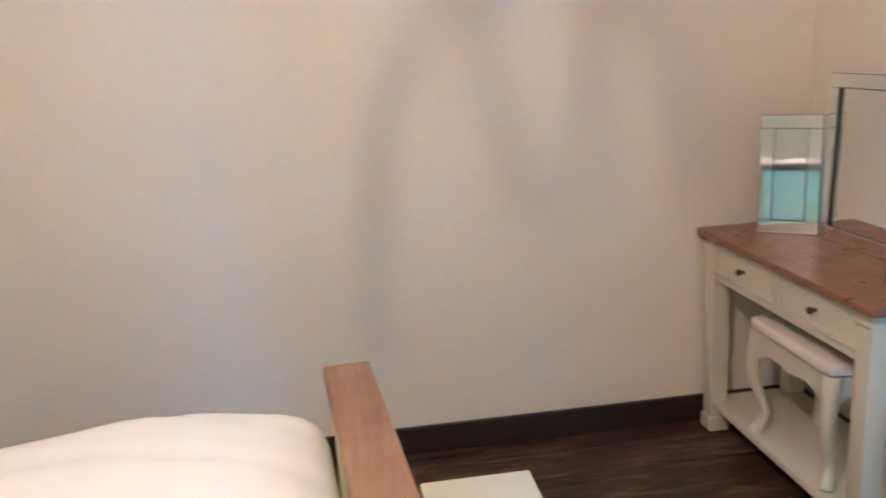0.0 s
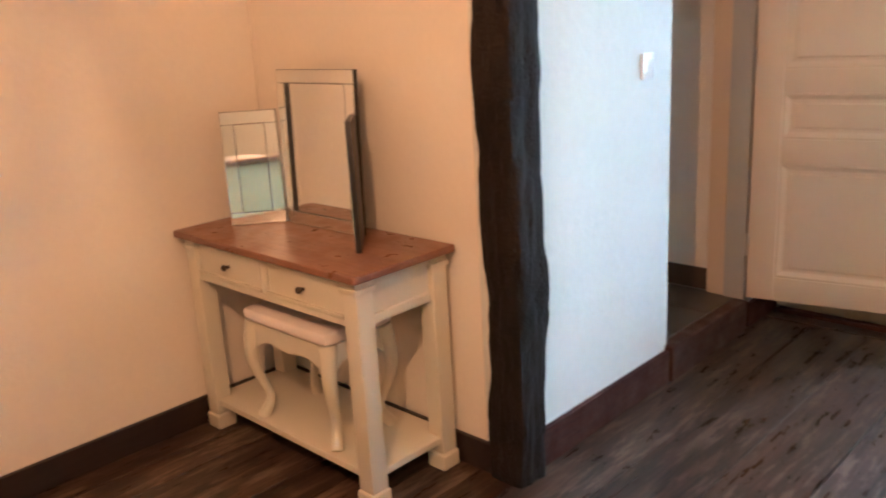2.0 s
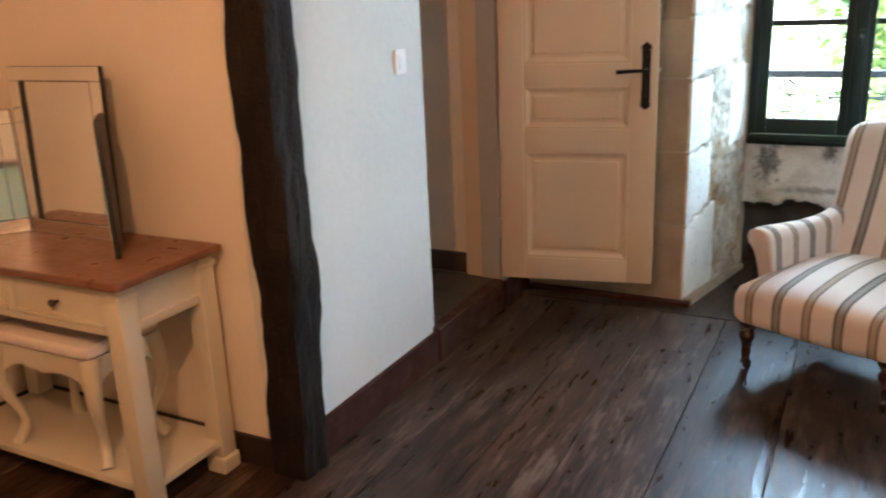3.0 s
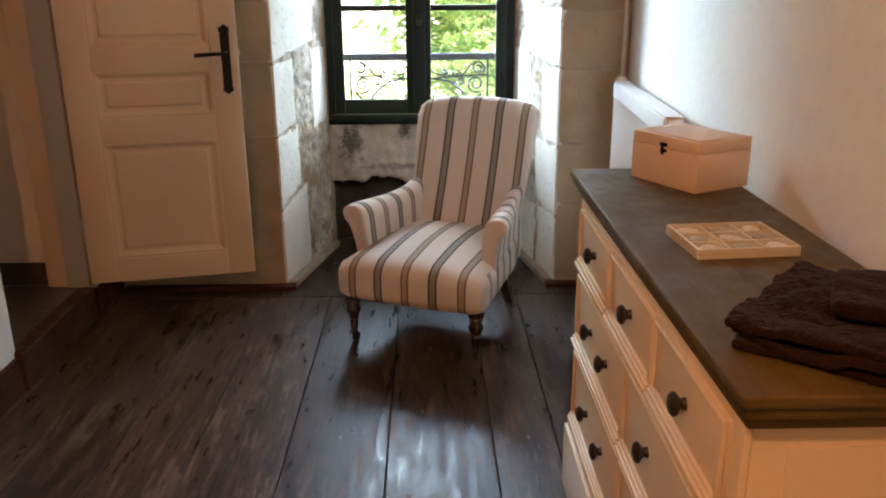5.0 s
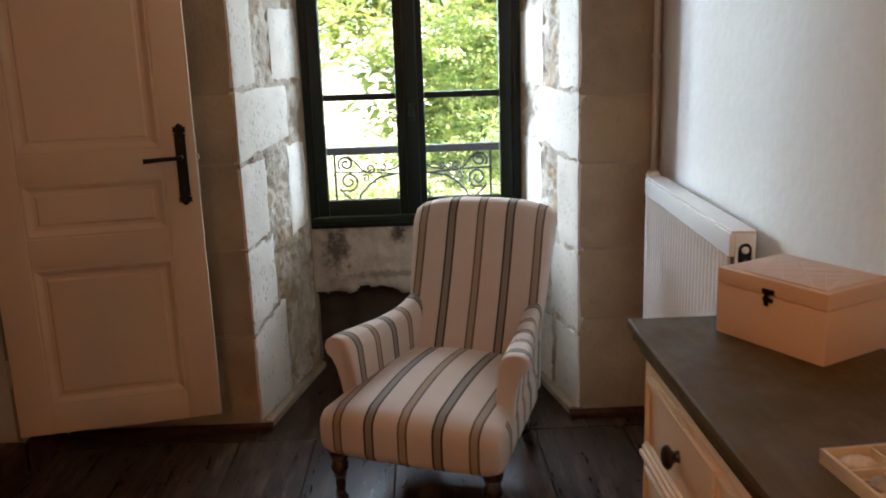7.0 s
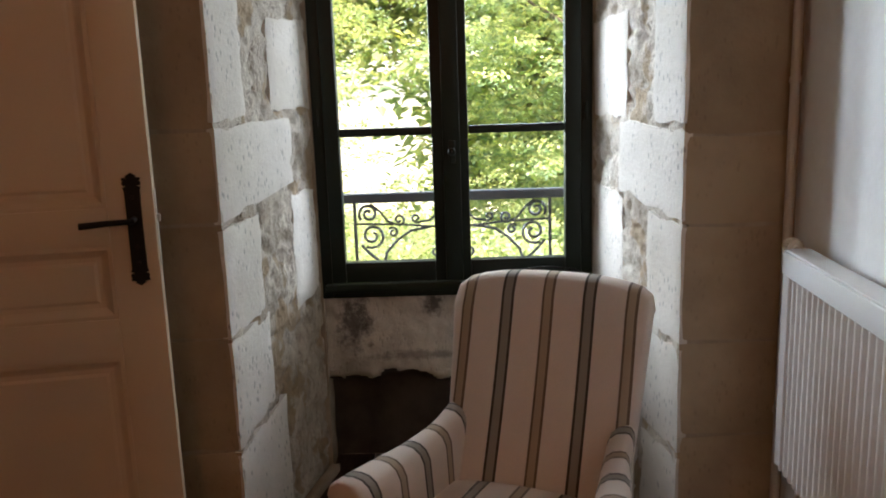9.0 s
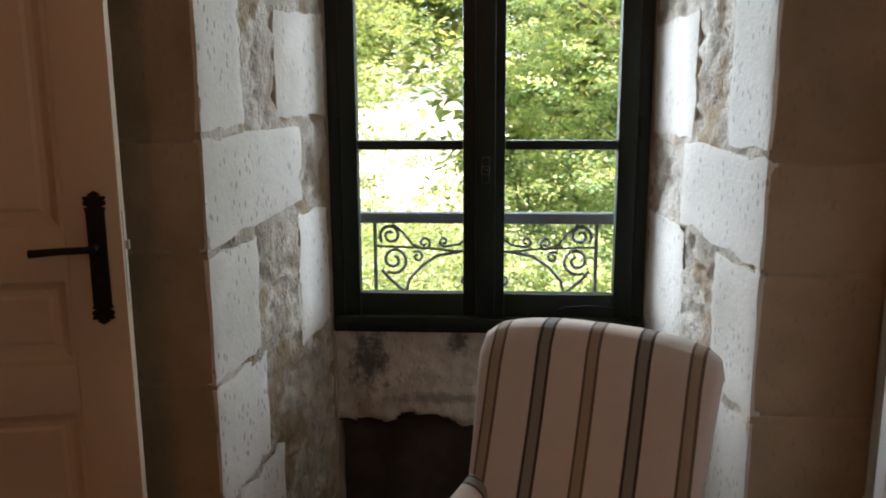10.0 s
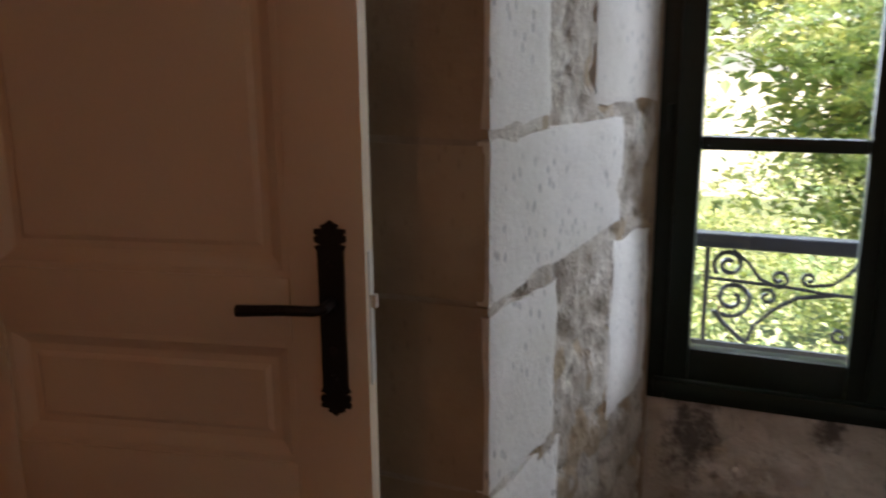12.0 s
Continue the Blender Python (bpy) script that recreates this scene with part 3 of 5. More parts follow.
# face of the wall on both sides of the niche, seen from the room
for k, (z0, z1, cut) in enumerate([(0.03, 0.395, 0.5), (0.405, 0.75, 0.33), (0.76, 1.09, 0.62), (1.10, 1.36, 0.4), (1.37, 1.79, 0.55), (1.80, 2.2, 0.35), (2.21, 2.6, 0.5)]):
    block(window_wall, (3.976, 1.174, 0), (0, 1, 0), (-1, 0, 0), 0.0, cut - 0.005, z0, z1, M_ASHLAR, 51 + k, 0.006, 0.003, 5)
    block(window_wall, (3.976, 1.174, 0), (0, 1, 0), (-1, 0, 0), cut + 0.005, 0.83, z0, z1, M_ASHLAR, 71 + k, 0.006, 0.003, 5)
for k, (z0, z1, cut) in enumerate([(0.03, 0.41, 0.5), (0.42, 0.70, 0.5), (0.71, 1.045, 0.5), (1.055, 1.30, 0.5), (1.31, 1.74, 0.5), (1.75, 2.2, 0.5), (2.21, 2.6, 0.5)]):
    end = 0.318
    cut = min(cut, end)
    block(window_wall, (3.976, -0.137, 0), (0, -1, 0), (-1, 0, 0), 0.0, cut - 0.004, z0, z1, M_ASHLAR, 91 + k, 0.006, 0.003, 5)
    if cut < end - 0.05:
        block(window_wall, (3.976, -0.137, 0), (0, -1, 0), (-1, 0, 0), cut + 0.004, end, z0, z1, M_ASHLAR, 111 + k, 0.006, 0.004, 5)
# wall under the window, with a hollow in its foot, its shade painted in


def window_breast():
    """The patched wall below the window; its foot is broken out into a shallow hollow, painted dark as shade."""
    bm = bmesh.new()
    step = 0.0125
    ny, nz = int(1.06 / step), int(0.72 / step)
    g, deep = [], {}
    for i in range(ny + 1):
        row = []
        for j in range(nz + 1):
            y, z = 1.04 - 1.06 * i / ny, 0.72 * j / nz
            q = Vector((y * 4.0, z * 4.0, 3.3))
            edge = 0.035 * noise.fractal(q * 1.6, 0.8, 2.0, 4)
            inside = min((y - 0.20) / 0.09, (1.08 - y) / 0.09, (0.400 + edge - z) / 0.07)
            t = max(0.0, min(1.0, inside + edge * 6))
            h = 0.010 * noise.fractal(q * 3.0, 0.8, 2.1, 5) + 0.006 * noise.noise(q * 7)
            lip = 0.005 * math.exp(-((z - 0.445) / 0.025) ** 2)
            v = bm.verts.new((4.690 + 0.10 * t * t * (3 - 2 * t) + h * (1 - 0.55 * t) - lip, y, z))
            deep[v] = t
            row.append(v)
        g.append(row)
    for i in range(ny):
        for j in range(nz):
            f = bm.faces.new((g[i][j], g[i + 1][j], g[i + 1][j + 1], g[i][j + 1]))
            # faces inside the recess get the dark stone, so shade is in the colour
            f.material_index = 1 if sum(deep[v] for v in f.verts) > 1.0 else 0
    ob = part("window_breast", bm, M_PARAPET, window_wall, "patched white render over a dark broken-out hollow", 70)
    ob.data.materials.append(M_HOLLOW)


window_breast()
part("sill_bed", boxes((4.70, -0.02, 0.69, 4.83, 1.04, 0.715)), M_MORTAR, window_wall)

# window
window = thing("window_1", "dark green painted casement window, closed, two leaves", "window", None, "", "structure")
part("window_frame", boxes((4.655, 0.004, 0.69, 4.715, 0.045, 2.38), (4.655, 0.972, 0.69, 4.715, 1.012, 2.38), (4.655, 0.0452, 0.69, 4.715, 0.9718, 0.745), (4.655, 0.0452, 2.32, 4.715, 0.9718, 2.38), bevel=0.004), M_GREEN, window)
PANES = [(0.83, 1.289), (1.319, 1.78), (1.81, 2.26)]
for y0, y1, g0, g1 in ((0.503, 0.9715, 0.576, 0.927), (0.046, 0.501, 0.096, 0.460)):
    sash = part("sash", boxes((4.645, y0, 0.75, 4.695, g0 + 0.008, 2.315), (4.645, g1 - 0.008, 0.75, 4.695, y1, 2.315), (4.647, g0 + 0.0082, 0.75, 4.693, g1 - 0.0082, 0.826), (4.647, g0 + 0.0082, 2.265, 4.693, g1 - 0.0082, 2.315), bevel=0.005), M_GREEN, window)
    for z in (1.289, 1.78):
        part("glazing_bar", boxes((4.652, g0 + 0.009, z, 4.688, g1 - 0.009, z + 0.03), bevel=0.006), M_GREEN, sash)
    for z0, z1 in PANES:
        pane = part("pane", boxes((4.668, g0 + 0.001, z0 - 0.004, 4.672, g1 - 0.001, z1 + 0.004)), M_GLASS, sash)
        pane.visible_shadow = False
part("meeting_strip", boxes((4.622, 0.482, 0.755, 4.6445, 0.545, 2.31), bevel=0.006), M_GREEN, window)
part("cremone_bolt", joined(lathe([(0.004, 0.0), (0.004, 0.02), (0.012, 0.022), (0.015, 0.03), (0.010, 0.042), (0.0, 0.045)], 12, "x", (4.578, 0.512, 1.23)), boxes((4.608, 0.500, 1.19, 4.621, 0.524, 1.27), bevel=0.004)), M_GREEN, window)
part("window_sill", boxes((4.625, 0.02, 0.715, 4.6545, 0.996, 0.748), bevel=0.006), M_GREEN, window)
for y in (0.985, 0.03):
    part("hinge", lathe([(0.0, -0.03), (0.007, -0.03), (0.007, 0.03), (0.0, 0.03)], 10, "z", (4.642, y, 1.36)), M_GREEN, window)

# door frame, step, baseboards
structure("door_frame", boxes((3.603, Y_D - 0.012, HALL, 3.655, Y_D + 0.085, 2.26), bevel=0.003), M_JAMB, "grey-beige painted door frame post")
structure("trim_hall", boxes((3.615, Y_D + 0.088, HALL, 3.656, Y_D + 0.175, 2.26), bevel=0.004), M_DOOR, "cream painted door lining")
structure("trim_left", boxes((2.918, Y_D + 0.004, HALL, 2.934, Y_D + 0.118, 2.26), bevel=0.003), M_WHITE, "white door lining")
structure("trim_top", boxes((2.936, Y_D + 0.004, 2.235, 3.60, Y_D + 0.118, 2.258), bevel=0.003), M_DOOR, "cream door lining above the doorway")
structure("step", boxes((2.915, Y_D - 0.035, 0.0, 3.602, Y_D + 0.028, HALL + 0.004), bevel=0.008, seg=3), M_STEP, "worn reddish wooden step at the doorway")
structure("baseboard_door", boxes((2.06, Y_D - 0.022, 0.0, 2.9145, Y_D - 0.001, 0.138), bevel=0.004), M_BASE, "reddish dark wooden baseboard")
structure("baseboard_north", boxes((X_W, Y_N - 0.02, 0.0, X_V - 0.002, Y_N - 0.001, 0.108), bevel=0.004), M_BASE_N, "dark brown wooden baseboard")
structure("baseboard_vanity", boxes((X_V - 0.02, 2.09, 0.0, X_V - 0.001, Y_N - 0.021, 0.108), bevel=0.004), M_BASE_N, "dark brown wooden baseboard")
structure("baseboard_behind", boxes((3.66, Y_D - 0.022, 0.0, X_E + 0.005, Y_D - 0.001, 0.12), bevel=0.004), M_BASE, "dark wooden baseboard behind the door")
structure("baseboard_hall", boxes((3.642, Y_D + 0.178, HALL, 3.656, 4.19, HALL + 0.105), bevel=0.003), M_TILE, "dark tiled skirting behind the door")


structure("trim_niche_north", boxes((3.925, 1.13, 0.001, 3.972, 1.96, 0.022), bevel=0.004), M_BASE, "thin dark wooden strip at the foot of the stone")
structure("trim_niche_south", boxes((3.915, -0.42, 0.001, 3.972, -0.10, 0.022), bevel=0.004), M_BASE, "thin dark wooden strip at the foot of the stone")
structure("trim_niche_side_north", extruded([(3.972, 1.13), (4.64, 0.985), (4.64, 1.02), (3.972, 1.165)], (0.001, 0.030)), M_MORTAR, "pale mortar fillet along the niche floor")
structure("trim_niche_side_south", extruded([(3.972, -0.135), (4.64, -0.005), (4.64, 0.03), (3.972, -0.10)], (0.001, 0.030)), M_MORTAR, "pale mortar fillet along the niche floor")


# old timber post at the wall's corner
def old_post():
    bm = bmesh.new()
    rings, steps, sides = [], 130, 44
    for k in range(steps + 1):
        z = CEIL * k / steps
        ring = []
        for i in range(sides):
            a = 2 * math.pi * i / sides + math.pi / 4
            c, s = math.cos(a), math.sin(a)
            p = 7.0
            r = (abs(c) ** p + abs(s) ** p) ** (-1 / p)
            q = Vector((c * 1.4, s * 1.4, z * 2.3))
            w = 0.009 * noise.noise(q) + 0.008 * noise.noise(Vector((c * 5, s * 5, z * 7))) + 0.004 * noise.noise(Vector((c * 16, s * 16, z * 4)))
            cut = noise.noise(Vector((c * 1.8 + 9, s * 1.8, z * 8.5)))
            w -= 0.010 * max(0.0, cut - 0.12) + 0.012 * max(0.0, 0.06 - abs(noise.noise(Vector((c * 2.2, s * 2.2 + 4, z * 3.4))))) * 4
            sway = 0.010 * math.sin(z * 3.1 + 0.6)
            half = 0.068 + 0.010 * min(1.0, z / 1.6)
            drift = -0.018 + 0.032 * min(1.0, z / 1.6)
            x = 2.000 - 0.008 * z + 0.66 * drift + sway * 0.4 + c * r * (half + w)
            y = 2.012 - sway - 0.75 * drift + s * r * (half + w)
            ring.append(bm.verts.new((x, y, z)))
        rings.append(ring)
    for a, b in zip(rings, rings[1:]):
        for i in range(sides):
            bm.faces.new((a[i], a[(i + 1) % sides], b[(i + 1) % sides], b[i]))
    bm.faces.new(rings[0])
    bm.faces.new(rings[-1])
    return structure("timber_post", bm, M_POST, "old dark hewn oak post with a worn uneven surface", 50)


old_post()


# ---- the door leaf ----
def door_leaf():
    """Panelled door standing open; local x along the leaf from the latch to the hinge, y towards the room, z up."""
    hinge, latch = Vector((3.600, 1.975, 0)), Vector((3.742, 1.278, 0))
    d = latch - hinge
    W, H, T = d.length, 2.06, 0.04
    m = pose(latch.x, latch.y, 0.168, 0, 0, math.degrees(math.atan2(-d.y, -d.x)))
    door = thing("door_1", "cream painted panelled wooden door, standing open", "door", m, "", "structure")
    rails = [(0.0, 0.108), (0.622, 0.728), (0.922, 1.020), (1.94, H)]
    spans = [(0, -T, 0, 0.115, 0, H), (W - 0.115, -T, 0, W, 0, H)]
    for z0, z1 in rails:
        spans.append((0.1155, -T, z0, W - 0.1155, 0, z1))
    part("leaf_frame", boxes(*spans, bevel=0.003), M_DOOR, door)
    for (_, z0), (z1, _) in zip(rails, rails[1:]):
        x0, x1 = 0.116, W - 0.116
        # sunk panel with a moulding round it and a raised field
        bm = bmesh.new()
        loops = []
        for inset, h in ((0.0, -0.004), (0.010, -0.004), (0.022, -0.014), (0.030, -0.017), (0.042, -0.017), (0.050, -0.012), (0.058, -0.012)):
            if x1 - x0 - 2 * inset < 0.02 or z1 - z0 - 2 * inset < 0.01:
                continue
            loops.append([bm.verts.new(v) for v in ((x0 + inset, h, z0 + inset), (x1 - inset, h, z0 + inset), (x1 - inset, h, z1 - inset), (x0 + inset, h, z1 - inset))])
        for a, b in zip(loops, loops[1:]):
            for k in range(4):
                bm.faces.new((a[k], a[(k + 1) % 4], b[(k + 1) % 4], b[k]))
        bm.faces.new(loops[-1])
        back = [bm.verts.new((v.co.x, -T + 0.006, v.co.z)) for v in loops[0]]
        for k in range(4):
            bm.faces.new((loops[0][k], loops[0][(k + 1) % 4], back[(k + 1) % 4], back[k]))
        bm.faces.new(back)
        part("door_panel", bm, M_DOOR, door, "", 20)
    # handle plate with pierced ends, lever and keyhole
    hx, hz = 0.050, 0.961
    half = [(0.0185, 0.0), (0.0190, 0.102), (0.0225, 0.109), (0.0130, 0.112), (0.0225, 0.116), (0.0228, 0.123), (0.0185, 0.1255), (0.0228, 0.128), (0.0225, 0.1335), (0.0100, 0.1345), (0.0130, 0.1390), (0.0060, 0.1420), (0.0, 0.1465)]
    right = half + [(-x, z) for x, z in reversed(half[:-1])]
    outline = [(hx + x, hz + z) for x, z in right] + [(hx - x, hz - z) for x, z in right[1:-1]]
    plate = part("handle_plate", extruded(outline, (0.0005, 0.007), "xz"), M_IRON, door, "black wrought iron plate with trefoil ends")
    lever_pts = [(hx, 0.007, hz + 0.028), (hx, 0.045, hz + 0.028), (hx + 0.012, 0.052, hz + 0.028), (hx + 0.06, 0.052, hz + 0.027), (hx + 0.105, 0.050, hz + 0.024), (hx + 0.125, 0.050, hz + 0.023)]
    part("door_handle", tube([lever_pts], lambda s: 0.0075 + 0.003 * max(0.0, s - 0.5), 10), M_IRON, plate, "black iron lever handle")
    part("keyhole", lathe([(0.0, 0.007), (0.006, 0.007), (0.006, 0.009), (0.0, 0.009)], 12, "y", (hx, 0, hz - 0.045)), M_UNDER, plate)
    for z in (-0.085, 0.085):
        part("screw", lathe([(0.0, 0.007), (0.005, 0.007), (0.004, 0.0095), (0.0, 0.010)], 10, "y", (hx, 0, hz + z)), M_IRON, plate)
    part("lock_edge", boxes((-0.002, -0.030, hz - 0.10, 0.0, -0.010, hz + 0.10)), M_PIPE, door)
    part("latch_bolt", boxes((-0.010, -0.026, hz + 0.015, -0.0021, -0.014, hz + 0.035), bevel=0.002), M_PIPE, door)
    for z in (0.25, 1.75):
        part("hinge", lathe([(0.0, -0.05), (0.008, -0.05), (0.008, 0.05), (0.0, 0.05)], 10, "z", (W + 0.004, 0.004, z)), M_JAMB, door)


door_leaf()


# ---- things ----
def soft_box(x0, y0, z0, x1, y1, z1, bevel, cuts=5, seg=4, shape=None):
    """A padded block: rounded edges, then pushed about by shape(point)."""
    bm = boxes((x0, y0, z0, x1, y1, z1))
    bmesh.ops.subdivide_edges(bm, edges=bm.edges[:], cuts=cuts, use_grid_fill=True)
    c = Vector(((x0 + x1) / 2, (y0 + y1) / 2, (z0 + z1) / 2))
    h = Vector(((x1 - x0) / 2, (y1 - y0) / 2, (z1 - z0) / 2))
    for v in bm.verts:
        d = v.co - c
        inner = Vector([max(-h[k] + bevel, min(h[k] - bevel, d[k])) for k in range(3)])
        out = d - inner
        if out.length > 1e-6:
            v.co = c + inner + out.normalized() * bevel
        if shape:
            v.co = shape(v.co.copy())
    return bm


def armchair(m):
    """Local x across, y from the front feet backwards, z up."""
    chair = thing("armchair", "low upholstered armchair in cream striped ticking on turned dark legs", "armchair", m)

    def seat_shape(p):
        s = (p.y + 0.06) / 0.64
        dome = 1 - (p.x / 0.34) ** 2
        if p.z > 0.27:
            p.z += 0.055 * max(0.0, dome) * math.sin(min(1.0, max(0.0, 0.12 + 0.75 * s)) * math.pi) + 0.015 * s
        p.x *= 1.0 - 0.16 * max(0.0, s)
        p.y -= 0.02 * (1 - (p.x / 0.33) ** 2) * (1 - s)
        return p

    seat = part("seat", soft_box(-0.325, -0.06, 0.205, 0.325, 0.56, 0.365, 0.055, 11, 4, seat_shape), M_STRIPE_X, chair, "cream striped seat, softly domed")
    seat.data.materials.append(M_STRIPE_Y)
    for face in seat.data.polygons:
        face.material_index = 1 if abs(face.normal.x) > 0.72 else 0

    def back_shape(p):
        t = (p.z - 0.26) / 0.66
        p.y += 0.27 * t + 0.02 * math.sin(t * 3.0) - 0.015 * (p.x / 0.27) ** 2 * (1 if p.y < 0.62 else -1)
        p.x *= 0.91 + 0.15 * t
        if p.z > 0.85:
            p.z -= 0.035 * (abs(p.x) / 0.28) ** 3
        return p

    part("backrest", soft_box(-0.275, 0.475, 0.26, 0.275, 0.575, 0.933, 0.042, 13, 4, back_shape), M_STRIPE_X, chair, "tall raked striped backrest with rounded corners")
    for side in (-1, 1):
        # arm: a thin upholstered side panel whose top rolls outwards and runs up into the back
        heights = [(0.05, 0.556), (0.14, 0.562), (0.24, 0.556), (0.36, 0.550), (0.46, 0.552), (0.54, 0.560), (0.60, 0.575), (0.70, 0.582)]
        bm = bmesh.new()
        rows_ = []
        for y, k in [(0.100, 0.50), (0.1005, 0.82), (0.103, 0.93), (0.110, 0.985), (0.122, 1.0)] + [(0.15 + 0.035 * j, 1.0) for j in range(15)]:
            for (ya, ha), (yb, hb) in zip(heights, heights[1:]):
                if ya <= y <= yb:
                    h = ha + (hb - ha) * (y - ya) / (yb - ya)
            roll = max(0.25, 1 - max(0.0, y - 0.12) / 0.50)
            ring2 = [(-0.040, 0.24), (-0.042, 0.34), (-0.042, 0.42), (-0.040, h - 0.045), (-0.031, h - 0.020), (-0.014, h - 0.005), (0.008, h), (0.014 + 0.022 * roll, h - 0.002), (0.018 + 0.038 * roll, h - 0.015), (0.020 + 0.044 * roll, h - 0.036), (0.020 + 0.036 * roll, h - 0.058), (0.022 + 0.018 * roll, h - 0.074), (0.023 + 0.006 * roll, h - 0.105), (0.024, 0.40), (0.024, 0.32), (0.022, 0.24)]
            base = 0.288 - 0.055 * max(0.0, min(1.0, y / 0.6))
            ring = []
            for u, z in ring2:
                high = max(0.0, (z - 0.30) / 0.24)
                cu = 0.018 * high
                fwd = 0.16 * max(0.0, 0.475 - z) * max(0.0, 1 - (y - 0.08) / 0.3)
                ring.append(bm.verts.new((side * (base + 0.022 * high * roll + cu + (u - cu) * k), y + fwd + 0.16 * max(0.0, z - 0.50) * (1 if y < 0.3 else 0.4), h - 0.045 + (z - h + 0.045) * (1 - (1 - k) * 0.22))))
            rows_.append(ring)
        n = len(rows_[0])
        for a, b in zip(rows_, rows_[1:]):
            for k in range(n):
                bm.faces.new((a[k], a[(k + 1) % n], b[(k + 1) % n], b[k]))
        bm.faces.new(rows_[0])
        bm.faces.new(rows_[-1])
        bmesh.ops.triangulate(bm, faces=[f for f in bm.faces if len(f.verts) > 4])
        bmesh.ops.recalc_face_normals(bm, faces=bm.faces)
        part("armrest", bm, M_STRIPE_Y, chair, "scrolled striped armrest", 80)
        # turned front leg with castor
        leg = part("front_leg", lathe([(0.0, 0.215), (0.034, 0.215), (0.034, 0.195), (0.026, 0.188), (0.030, 0.180), (0.022, 0.172), (0.030, 0.155), (0.031, 0.142), (0.018, 0.118), (0.023, 0.112), (0.016, 0.103), (0.018, 0.082), (0.013, 0.06), (0.017, 0.052), (0.012, 0.04), (0.0, 0.04)], 18, "z", (side * 0.27, 0.0, 0)), M_LEG, chair)
        part("castor", joined(lathe([(0.0, -0.009), (0.019, -0.009), (0.0195, 0.0), (0.019, 0.009), (0.0, 0.009)], 16, "x", (side * 0.27, 0.012, 0.0196)), boxes((side * 0.27 - 0.012, -0.006, 0.018, side * 0.27 + 0.012, 0.010, 0.046), bevel=0.003)), M_KNOB, leg, "small dark castor")
        # raked back leg
        bm = bmesh.new()
        rings = []
        for k in range(6):
            t = k / 5
            w = 0.016 + 0.008 * t
            y, z = 0.62 - 0.10 * t + 0.03 * (1 - t) ** 2, 0.235 * t
            rings.append([bm.verts.new((side * 0.205 + sx * w, y + sy * w, z)) for sx, sy in ((-1, -1), (1, -1), (1, 1), (-1, 1))])
        for a, b in zip(rings, rings[1:]):
            for k in range(4):
                bm.faces.new((a[k], a[(k + 1) % 4], b[(k + 1) % 4], b[k]))
        bm.faces.new(rings[0])
        bm.faces.new(rings[-1])
        part("back_leg", bm, M_LEG, chair)
    part("underside", boxes((-0.25, 0.0, 0.200, 0.25, 0.50, 0.215)), M_UNDER, chair)
    return chair


armchair(pose(3.217, 0.542, 0, 0, 0, -113))


# ---- chest of drawers ----
def knob(bm_at, axis="y", r=0.018, sign=1):
    prof = [(0.0, 0.0), (r * 0.55, 0.0), (r * 0.45, 0.007), (r * 0.55, 0.010), (r, 0.017), (r * 1.02, 0.021), (r * 0.8, 0.026), (r * 0.35, 0.029), (0.0, 0.0295)]
    return lathe([(a, b * sign) for a, b in prof], 16, axis, bm_at)


